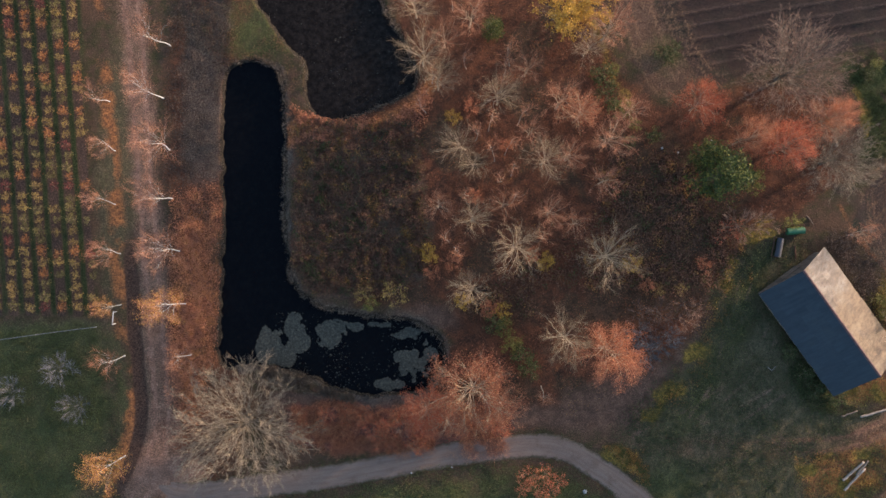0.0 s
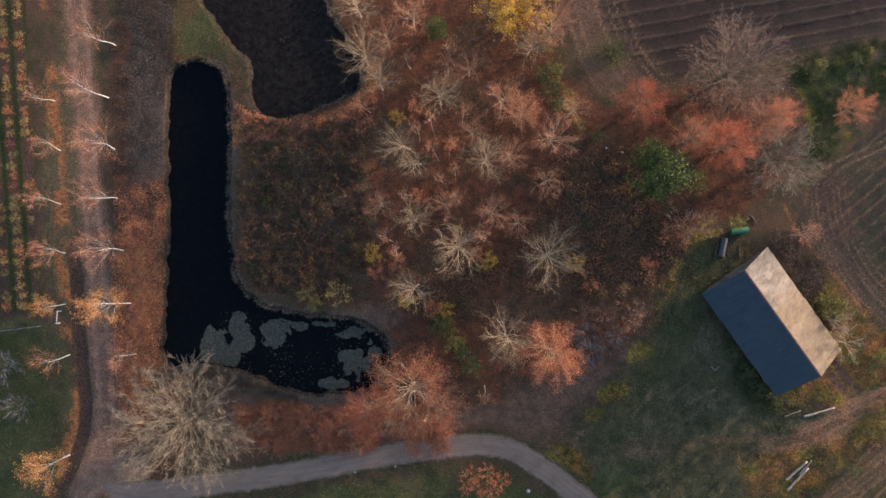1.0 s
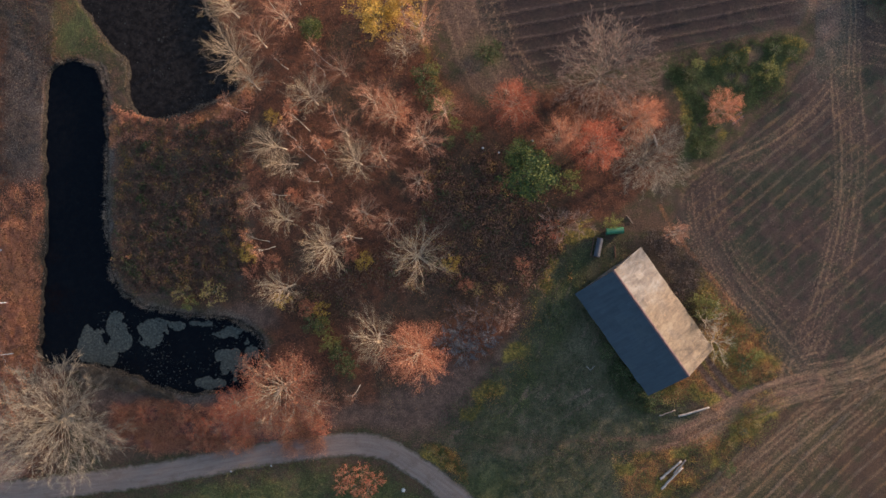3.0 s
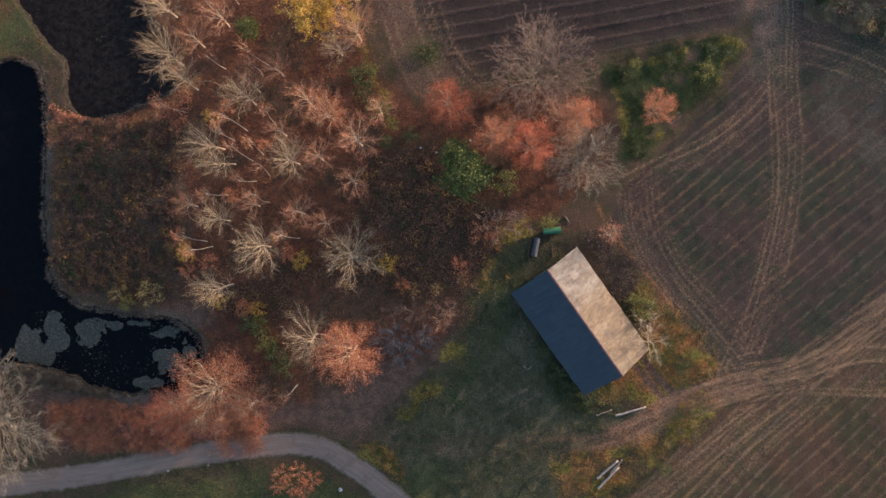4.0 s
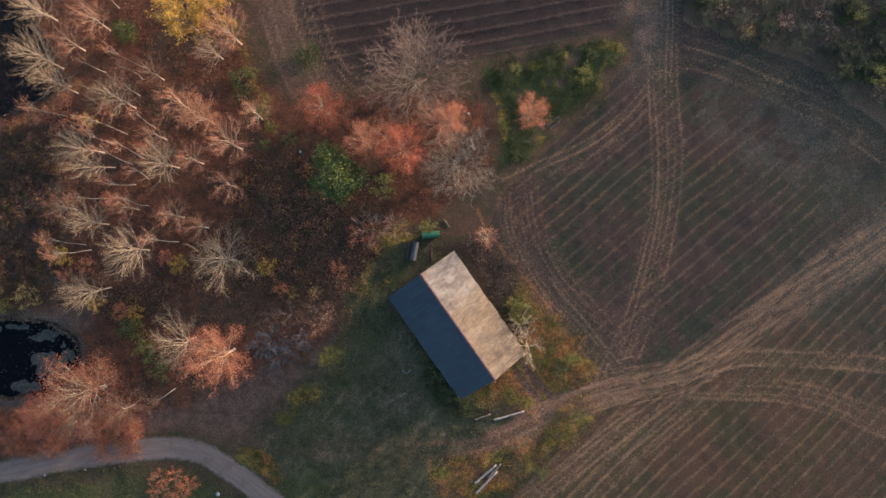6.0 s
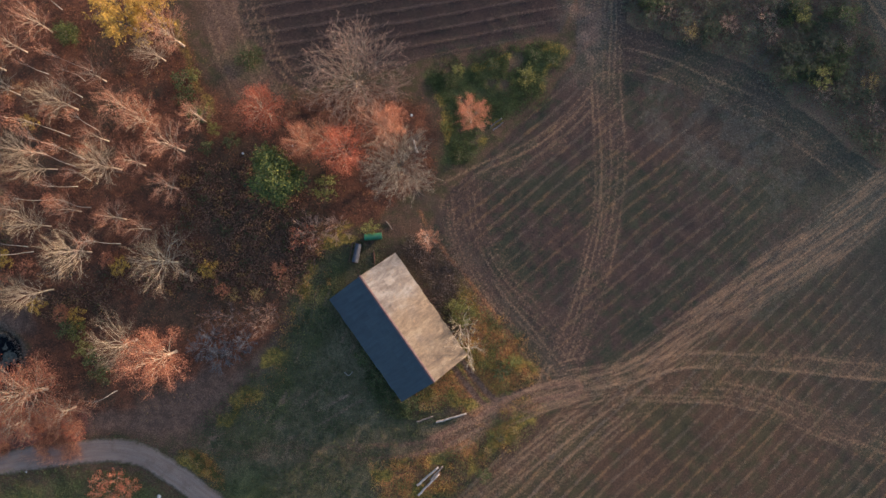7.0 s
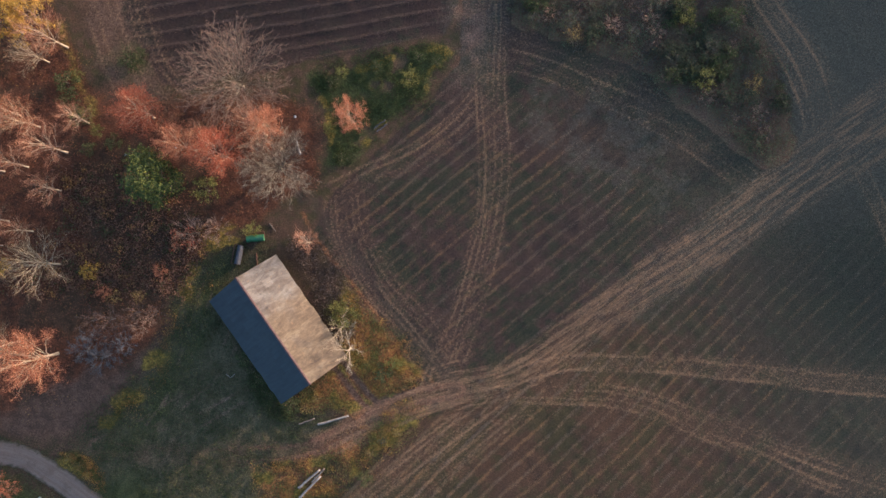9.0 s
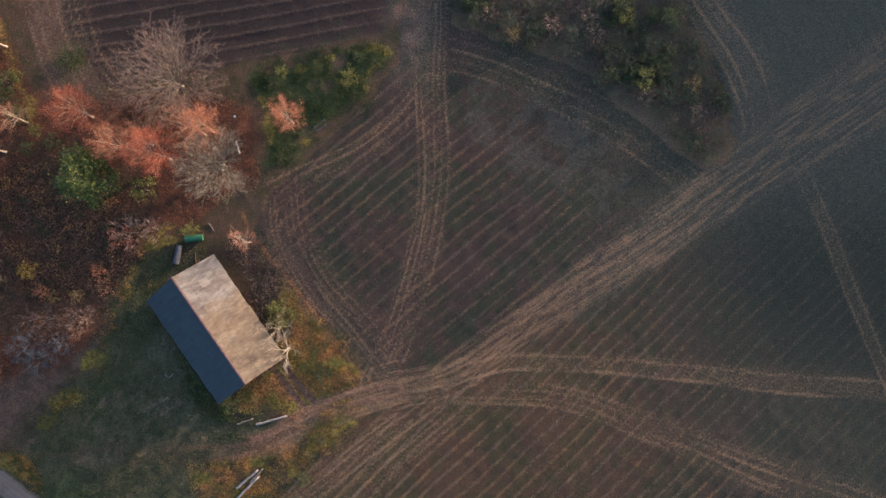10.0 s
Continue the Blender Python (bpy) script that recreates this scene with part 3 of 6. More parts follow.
    near = np.clip(1.5 - np.maximum(np.abs(X - 43) - 113, np.abs(Y - 2) - 44) / 40, 0, 1)
    z = z * near
    z = z - f["ditch"] * 0.12 + straw * (0.03 + 0.05 * fbm(X, Y, 1.0, 163, 2)) + f["row"] * 0.05 - f["dirt"] * 0.05
    z = z * (1 - soft(1.5 - along(X, Y, ROAD)[0] + 1.4, 1.0))
    # long low unseen ridge added beyond the fields sunwards, to shade the eastern land
    far = X * 0.84 + Y * 0.54
    z = z + 17.0 * soft(far - 216, 34) + 3.0 * soft(far - 216, 34) * (fbm(X, Y, 60, 181, 2) - 0.5)
    z = z + (WATER - 0.9 - z) * soft(pond + 0.05, 0.35)
    f["z"] = z
    return f


FIELDS = ground_fields()


def height_at(x, y):
    """The ground's height under a point of the place."""
    i = np.clip(np.searchsorted(gx, x), 1, len(gx) - 1)
    j = np.clip(np.searchsorted(gy, y), 1, len(gy) - 1)
    return FIELDS["z"][j, i]


def field_at(name, x, y):
    i = np.clip(np.searchsorted(gx, x), 1, len(gx) - 1)
    j = np.clip(np.searchsorted(gy, y), 1, len(gy) - 1)
    return FIELDS[name][j, i]


def ground_material():
    g = Graph("meadow_soil_and_leaf_litter")
    at = g.coords()
    big, mid, fine = g.noise(at, 0.12, 3.0), g.noise(at, 0.7, 5.0, 0.65), g.noise(at, 5.0, 4.0, 0.7)
    grit = g.noise(at, 16.0, 2.0, 0.6)

    def layer(col, name, a, b, where, low=0.35, high=0.65):
        amount = g.attr(name).outputs["Fac"]
        edge = g.math("ADD", amount, g.math("MULTIPLY", g.math("SUBTRACT", fine, 0.5), 0.5))
        tone = g.mix(g.step(where, low, high), a, b)
        return g.mix(g.step(edge, 0.25, 0.75), col, tone)

    col = g.mix(g.step(mid, 0.38, 0.62), (0.092, 0.055, 0.034), (0.060, 0.049, 0.022))
    col = g.mix(g.step(big, 0.5, 0.62), col, (0.098, 0.056, 0.033))
    col = layer(col, "wood", (0.078, 0.037, 0.022), (0.142, 0.058, 0.029), mid)
    col = g.mix(g.math("MULTIPLY", g.attr("wood").outputs["Fac"], g.step(g.noise(at, 2.2, 4.0, 0.7), 0.57, 0.70)), col, (0.235, 0.085, 0.035))
    col = layer(col, "deep", (0.056, 0.037, 0.022), (0.100, 0.056, 0.032), mid)
    col = layer(col, "brush", (0.120, 0.070, 0.046), (0.118, 0.084, 0.048), mid)
    turf = g.noise(g.scaled(at, (1.0, 0.45, 1.0)), 1.7, 6.0, 0.75, 0.5)
    col = layer(col, "lawn", (0.072, 0.064, 0.032), (0.132, 0.098, 0.052), turf, 0.30, 0.70)
    col = g.mix(g.math("MULTIPLY", g.step(g.math("ADD", g.attr("sward").outputs["Fac"], g.math("MULTIPLY", g.math("SUBTRACT", turf, 0.5), 1.2)), 0.2, 0.9), 0.8), col, g.mix(fine, (0.048, 0.058, 0.018), (0.092, 0.094, 0.031)))
    col = layer(col, "alley", (0.024, 0.031, 0.012), (0.044, 0.052, 0.019), fine)
    col = layer(col, "mulch", (0.052, 0.033, 0.024), (0.098, 0.060, 0.042), fine)
    # stubble field: dark earth, weedy green, straw left in rows
    u, v = g.attr("row_u").outputs["Fac"], g.attr("row_v").outputs["Fac"]
    rows = g.node("CombineXYZ")
    g.put(rows.inputs[0], u)
    g.put(rows.inputs[1], g.math("MULTIPLY", v, 0.06))
    streak = g.noise(rows.outputs[0], 2.2, 5.0, 0.75)
    weeds = g.step(g.math("ADD", big, g.math("MULTIPLY", g.math("SUBTRACT", mid, 0.5), 0.8)), 0.42, 0.62)
    warm_soil, pale = g.attr("warm_soil").outputs["Fac"], g.attr("pale").outputs["Fac"]
    soil = g.mix(weeds, (0.054, 0.034, 0.027), (0.036, 0.036, 0.022))
    soil = g.mix(warm_soil, soil, g.mix(weeds, (0.082, 0.046, 0.027), (0.058, 0.046, 0.022)))
    soil = g.mix(g.math("MULTIPLY", g.step(streak, 0.45, 0.70), 0.7), soil, g.mix(warm_soil, (0.072, 0.049, 0.034), (0.100, 0.062, 0.037)))
    # weeds and the cool shade of the east, both mixed into the soil tone
    soil = g.mix(g.math("MULTIPLY", g.attr("weedy_shade").outputs["Fac"], 0.8), soil, g.mix(mid, (0.036, 0.036, 0.024), (0.060, 0.056, 0.038)))
    clods = g.noise(at, 3.4, 5.0, 0.85)
    ragged = g.math("ADD", g.attr("row_line").outputs["Fac"], g.math("MULTIPLY", g.math("SUBTRACT", g.noise(at, 0.9, 4.0, 0.7), 0.5), 0.35))
    middle = g.math("ABSOLUTE", g.math("SUBTRACT", g.math("FRACT", g.math("ADD", ragged, 0.5)), 0.5))
    ridge = g.math("MULTIPLY", g.step(middle, 0.27, 0.02), g.attr("row_amp").outputs["Fac"])
    line = g.step(g.math("ADD", ridge, g.math("MULTIPLY", g.math("SUBTRACT", clods, 0.5), 2.6)), 0.18, 1.15)
    soil = g.mix(g.math("MULTIPLY", line, g.mix(warm_soil, (0.45, 0.45, 0.45), (0.80, 0.80, 0.80))), soil, g.mix(g.step(g.noise(at, 0.16, 3.0), 0.42, 0.62), (0.165, 0.112, 0.075), (0.26, 0.138, 0.060)))
    furrow = g.math("ADD", g.math("MULTIPLY", g.step(middle, 0.22, 0.0), 0.9), g.math("MULTIPLY", g.math("SUBTRACT", streak, 0.5), 1.6))
    ploughed = g.mix(g.step(furrow, 0.25, 0.95), g.mix(mid, (0.027, 0.018, 0.016), (0.044, 0.028, 0.024)), (0.070, 0.047, 0.039))
    soil = g.mix(g.attr("plough").outputs["Fac"], soil, ploughed)
    bleached = g.step(g.math("ADD", pale, g.math("MULTIPLY", g.math("SUBTRACT", g.noise(at, 1.6, 6.0, 0.85), 0.5), 2.2)), 0.25, 1.1)
    soil = g.mix(g.math("MULTIPLY", bleached, 0.6), soil, g.mix(fine, (0.070, 0.064, 0.045), (0.125, 0.104, 0.078)))
    amount = g.attr("field").outputs["Fac"]
    col = g.mix(g.step(g.math("ADD", amount, g.math("MULTIPLY", g.math("SUBTRACT", fine, 0.5), 0.4)), 0.3, 0.7), col, soil)
    col = layer(col, "bare", (0.086, 0.051, 0.034), (0.140, 0.082, 0.055), mid)
    col = layer(col, "reed", (0.080, 0.058, 0.043), (0.138, 0.102, 0.076), fine)
    col = layer(col, "rust", (0.165, 0.072, 0.034), (0.40, 0.160, 0.052), g.noise(at, 1.8, 5.0, 0.75), 0.40, 0.62)
    col = layer(col, "redbank", (0.125, 0.062, 0.046), (0.25, 0.092, 0.058), g.noise(at, 1.5, 5.0, 0.75), 0.40, 0.62)
    col = layer(col, "gold", (0.105, 0.078, 0.022), (0.30, 0.190, 0.038), g.noise(at, 1.6, 5.0, 0.75), 0.40, 0.62)
    col = layer(col, "dirt", (0.190, 0.106, 0.070), (0.275, 0.160, 0.108), mid)
    col = layer(col, "earth", (0.120, 0.062, 0.038), (0.225, 0.118, 0.070), g.noise(at, 1.4, 5.0, 0.75), 0.38, 0.64)
    col = layer(col, "headland", (0.048, 0.035, 0.028), (0.072, 0.050, 0.038), mid)
    col = layer(col, "ditch", (0.050, 0.030, 0.021), (0.085, 0.050, 0.034), fine)
    col = layer(col, "wet", (0.020, 0.016, 0.012), (0.038, 0.030, 0.022), fine)
    straw = g.attr("straw").outputs["Fac"]
    lane = g.node("CombineXYZ")
    g.put(lane.inputs[0], g.attr("cross_side").outputs["Fac"])
    g.put(lane.inputs[1], g.math("MULTIPLY", g.attr("cross_run").outputs["Fac"], 0.07))
    drawn = g.step(g.noise(lane.outputs[0], 1.5, 5.0, 0.75), 0.3, 0.7, -0.35, 0.35)
    drawn = g.math("MULTIPLY", drawn, g.step(g.math("ABSOLUTE", g.attr("cross_side").outputs["Fac"]), 6.0, 3.0))
    trodden = g.step(g.math("ABSOLUTE", g.attr("cross_side").outputs["Fac"]), 6.0, 3.0)
    rough = g.math("MULTIPLY", g.math("SUBTRACT", g.noise(at, 3.2, 6.0, 0.85), 0.5), g.step(trodden, 0.0, 1.0, 2.5, 1.1))
    wisps = g.step(g.math("ADD", g.math("ADD", straw, g.math("MULTIPLY", drawn, g.step(straw, 0.1, 0.35))), rough), 0.15, 0.95)
    col = g.mix(g.math("MULTIPLY", wisps, 0.88), col, g.mix(grit, (0.170, 0.100, 0.058), (0.37, 0.212, 0.108)))
    col = g.mix(0.75, col, g.ramp(grit, (0.28, (0.38, 0.38, 0.38)), (0.5, (0.85, 0.85, 0.85)), (0.72, (1.5, 1.5, 1.5))), "MULTIPLY")
    col = g.mix(0.85, col, g.ramp(fine, (0.30, (0.40, 0.40, 0.40)), (0.5, (0.92, 0.92, 0.92)), (0.70, (1.65, 1.62, 1.55))), "MULTIPLY")
    g.relief(g.math("ADD", fine, g.math("MULTIPLY", grit, 0.5)), 0.7, 0.12)
    return g.surface(col, 0.95, 0.0, 0.1)


def grid_object(name, xs, ys, z, keep=None):
    ny, nx = z.shape
    mesh = bpy.data.meshes.new(name)
    co = np.stack([np.broadcast_to(xs, (ny, nx)), np.broadcast_to(ys[:, None], (ny, nx)), z], -1).reshape(-1, 3)
    k = np.arange(nx * ny).reshape(ny, nx)
    quads = np.stack([k[:-1, :-1], k[:-1, 1:], k[1:, 1:], k[1:, :-1]], -1).reshape(-1, 4)
    if keep is not None:
        quads = quads[keep.reshape(-1)]
    mesh.vertices.add(len(co))
    mesh.vertices.foreach_set("co", co.astype(np.float32).ravel())
    mesh.loops.add(quads.size)
    mesh.loops.foreach_set("vertex_index", quads.astype(np.int32).ravel())
    mesh.polygons.add(len(quads))
    mesh.polygons.foreach_set("loop_start", (np.arange(len(quads)) * 4).astype(np.int32))
    mesh.polygons.foreach_set("loop_total", np.full(len(quads), 4, np.int32))
    mesh.update(calc_edges=True)
    mesh.polygons.foreach_set("use_smooth", np.ones(len(quads), bool))
    return new(name, mesh)


ground = grid_object("ground", gx, gy, FIELDS["z"])
for key, values in FIELDS.items():
    if key != "z":
        ground.data.attributes.new(key, "FLOAT", "POINT").data.foreach_set("value", values.astype(np.float32).ravel())
ground.data.materials.append(ground_material())
tagged(ground, "autumn meadow, leaf litter and ploughed stubble ground", "ground", kind="structure")


def strip_object(name, line, half, z, material, seed, across=13):
    """A road with ragged edges laid along a line; lane runs from -1 to 1 across it."""
    line = np.array(line)
    way = np.gradient(line, axis=0)
    way /= np.linalg.norm(way, axis=1)[:, None]
    left = np.stack([-way[:, 1], way[:, 0]], 1)
    run = np.concatenate([[0], np.cumsum(np.hypot(*np.diff(line, axis=0).T))])
    s = np.linspace(-1, 1, across)
    ragged = np.stack([(fbm(run, np.full_like(run, side * 50.0), 1.1, seed, 3) - 0.5) * 0.8 for side in (-1, 1)], 1)
    wide = half * np.minimum(1.0, 0.25 + run / 7.0)
    out = wide[:, None] * s + np.where(s < 0, -ragged[:, :1] * s ** 4, ragged[:, 1:] * s ** 4)
    co = line[:, None] + left[:, None] * out[..., None]
    up = z - 0.22 * np.maximum(0.0, 1 - run / 9.0)[:, None] + 0.05 * (1 - s * s) - 0.03 * np.exp(-((np.abs(s) - 0.45) / 0.2) ** 2) - 0.05 * np.abs(s) ** 8
    verts = np.dstack([co, up]).reshape(-1, 3)
    k = np.arange(len(verts)).reshape(len(line), across)
    faces = np.stack([k[:-1, :-1], k[1:, :-1], k[1:, 1:], k[:-1, 1:]], -1).reshape(-1, 4)[:, ::-1]
    mesh = bpy.data.meshes.new(name)
    mesh.from_pydata(verts.tolist(), [], faces.tolist())
    mesh.attributes.new("lane", "FLOAT", "POINT").data.foreach_set("value", np.tile(s, len(line)).astype(np.float32))
    mesh.attributes.new("run", "FLOAT", "POINT").data.foreach_set("value", np.repeat(run, across).astype(np.float32))
    mesh.materials.append(material)
    return new(name, mesh)


def resample(line, step):
    run = np.concatenate([[0], np.cumsum(np.hypot(*np.diff(line, axis=0).T))])
    s = np.arange(0, run[-1], step)
    return np.stack([np.interp(s, run, line[:, 0]), np.interp(s, run, line[:, 1])], 1)


def gravel_material():
    g = Graph("grey_gravel")
    at = g.coords()
    lane, run = g.attr("lane").outputs["Fac"], g.attr("run").outputs["Fac"]
    flow = g.node("CombineXYZ")
    g.put(flow.inputs[0], g.math("MULTIPLY", lane, 3.0))
    g.put(flow.inputs[1], g.math("MULTIPLY", run, 0.12))
    streak, patch, grit = g.noise(flow.outputs[0], 1.6, 4.0, 0.65), g.noise(at, 0.45, 4.0, 0.6), g.noise(at, 14.0, 3.0, 0.7)
    col = g.mix(g.step(streak, 0.35, 0.65), (0.178, 0.119, 0.088), (0.210, 0.148, 0.112))
    col = g.mix(g.math("MULTIPLY", g.step(patch, 0.5, 0.7), 0.6), col, (0.150, 0.096, 0.068))
    edge = g.math("ADD", g.math("ABSOLUTE", lane), g.math("MULTIPLY", g.math("SUBTRACT", g.noise(at, 1.6, 4.0, 0.7), 0.5), 0.9))
    col = g.mix(g.step(edge, 0.72, 1.02), col, g.mix(patch, (0.070, 0.062, 0.030), (0.105, 0.066, 0.040)))
    col = g.mix(0.6, col, g.ramp(grit, (0.3, (0.5, 0.5, 0.5)), (0.7, (1.3, 1.3, 1.3))), "MULTIPLY")
    g.relief(grit, 0.5, 0.03)
    return g.surface(col, 0.95, 0.0, 0.15)


tagged(strip_object("gravel_road", resample(ROAD, 0.3), 1.72, 0.06, gravel_material(), 171), "curving grey gravel road with ragged grassy edges", "road", kind="structure")


def water_material(name, tint, scum, amount):
    g = Graph(name)
    at = g.coords()
    flecks = g.step(g.noise(at, 4.0, 4.0, 0.8), 0.55, 0.72)
    where = g.step(g.noise(at, 0.35, 4.0, 0.6), 0.35, 0.65)
    silt = g.step(g.noise(at, 1.3, 6.0, 0.8), 0.40, 0.68)
    col = g.mix(g.math("MULTIPLY", silt, amount), tint, tuple(0.72 * a + 0.28 * b for a, b in zip(tint, scum)))
    col = g.mix(g.math("MULTIPLY", g.math("MULTIPLY", flecks, where), amount), col, scum)
    g.relief(g.noise(at, 1.2, 2.0), 0.03, 0.02)
    return g.surface(col, 0.08, 0.0, 0.05)


def water_object(name, poly, material, label):
    mask = inside(X, Y, poly)
    keep = np.maximum.reduce([mask[:-1, :-1], mask[1:, :-1], mask[:-1, 1:], mask[1:, 1:]]) > -1.2
    ob = grid_object(name, gx, gy, np.full_like(X, WATER), keep)
    bm = bmesh.new()
    bm.from_mesh(ob.data)
    bmesh.ops.delete(bm, geom=[v for v in bm.verts if not v.link_faces], context="VERTS")
    bm.to_mesh(ob.data)
    bm.free()
    ob.data.materials.append(material)
    return tagged(ob, label, "pond", kind="structure")


water_object("water", POND, water_material("black_pond_water", (0.003, 0.003, 0.004), (0.08, 0.08, 0.07), 0.1), "still black pond water with few floating leaves")
water_object("water", DARK_POND, water_material("peaty_pond_water", (0.009, 0.007, 0.006), (0.066, 0.050, 0.041), 1.0), "dark peaty pond water flecked with fallen leaves")


# ---- things: makers of meshes ----
def mesh_object(name, verts, faces, material, parent=None, label="", smooth_faces=False):
    mesh = bpy.data.meshes.new(name)
    mesh.from_pydata(verts, [], faces)
    mesh.materials.append(material)
    if smooth_faces:
        mesh.polygons.foreach_set("use_smooth", np.ones(len(mesh.polygons), bool))
    ob = new(name, mesh)
    if parent:
        ob.parent = parent
    return tagged(ob, label)


def part(name, bm, material, parent, label=""):
    """One bmesh as one mesh object under a thing or a part."""
    mesh = bpy.data.meshes.new(name)
    bm.to_mesh(mesh)
    bm.free()
    mesh.materials.append(material)
    ob = new(name, mesh)
    ob.parent = parent
    return tagged(ob, label)


def box(bm, x0, x1, y0, y1, z0, z1, bevel=0.0):
    made = bmesh.ops.create_cube(bm, size=1, matrix=Matrix.Translation(((x0 + x1) / 2, (y0 + y1) / 2, (z0 + z1) / 2)) @ Matrix.Diagonal((x1 - x0, y1 - y0, z1 - z0, 1)))
    if bevel:
        edges = list({e for v in made["verts"] for e in v.link_edges})
        bmesh.ops.bevel(bm, geom=edges, offset=bevel, segments=1, affect="EDGES")
    return bm


class Wood:
    """Gathers tapered limbs and thin twigs of one tree."""

    def __init__(self):
        self.v, self.f = [], []

    def limb(self, points, radii, sides):
        base = len(self.v)
        n = len(points)
        for i, (p, r) in enumerate(zip(points, radii)):
            d = Vector(points[min(i + 1, n - 1)]) - Vector(points[max(i - 1, 0)])
            d = d.normalized() if d.length > 1e-6 else Vector((0, 0, 1))
            a = d.cross(Vector((0.3, 0.1, 1)) if abs(d.z) < 0.9 else Vector((1, 0.2, 0))).normalized()
            b = d.cross(a)
            for k in range(sides):
                t = 2 * math.pi * k / sides
                q = Vector(p) + a * (math.cos(t) * r) + b * (math.sin(t) * r)
                self.v.append(q[:])
        for i in range(n - 1):
            for k in range(sides):
                a0, a1 = base + i * sides + k, base + i * sides + (k + 1) % sides
                self.f.append((a0, a1, a1 + sides, a0 + sides))
        self.f.append(tuple(base + (n - 1) * sides + k for k in range(sides)))

    def twig(self, p, q, width, rng):
        d = Vector(q) - Vector(p)
        w = d.cross(Vector((rng.gauss(0, 0.6), rng.gauss(0, 0.6), 1))).normalized() * width
        base = len(self.v)
        mid = Vector(p) + d * 0.55 + Vector((rng.gauss(0, 0.06), rng.gauss(0, 0.06), 0.04)) * d.length
        self.v += [(Vector(p) - w)[:], (Vector(p) + w)[:], (mid + w * 0.7)[:], (mid - w * 0.7)[:], q[:]]
        self.f += [(base, base + 1, base + 2, base + 3), (base + 3, base + 2, base + 4)]


def bend(rng, p, d, length, parts, wander, lift):
    """A wavering limb: its points and its last direction."""
    pts, p, d = [Vector(p)], Vector(p), Vector(d).normalized()
    for _ in range(parts):
        d = (d + Vector((rng.gauss(0, wander), rng.gauss(0, wander), rng.gauss(0, wander) + lift))).normalized()
        p = p + d * (length / parts)
        pts.append(p.copy())
    return pts, d


def leaf_quads(points, rng, size, spread, flat=0.5):
    """Small four-cornered leaves strewn round points."""
    pts = np.asarray(points, float)
    n = len(pts)
    pts = pts + rng.normal(0, 1, (n, 3)) * np.array([spread, spread, spread * 0.7])
    nrm = rng.normal(0, 1, (n, 3)) * (1 - flat) + np.array([0, 0, flat * 1.6])
    nrm /= np.linalg.norm(nrm, axis=1)[:, None]
    a = np.cross(nrm, rng.normal(0, 1, (n, 3)))
    a /= np.linalg.norm(a, axis=1)[:, None]
    b = np.cross(nrm, a)
    s = size * rng.uniform(0.6, 1.35, (n, 1))
    a, b = a * s, b * s * 0.62
    v = np.stack([pts - a, pts - b * 0.9, pts + a, pts + b], 1).reshape(-1, 3)
    return v, np.arange(4 * n).reshape(-1, 4)


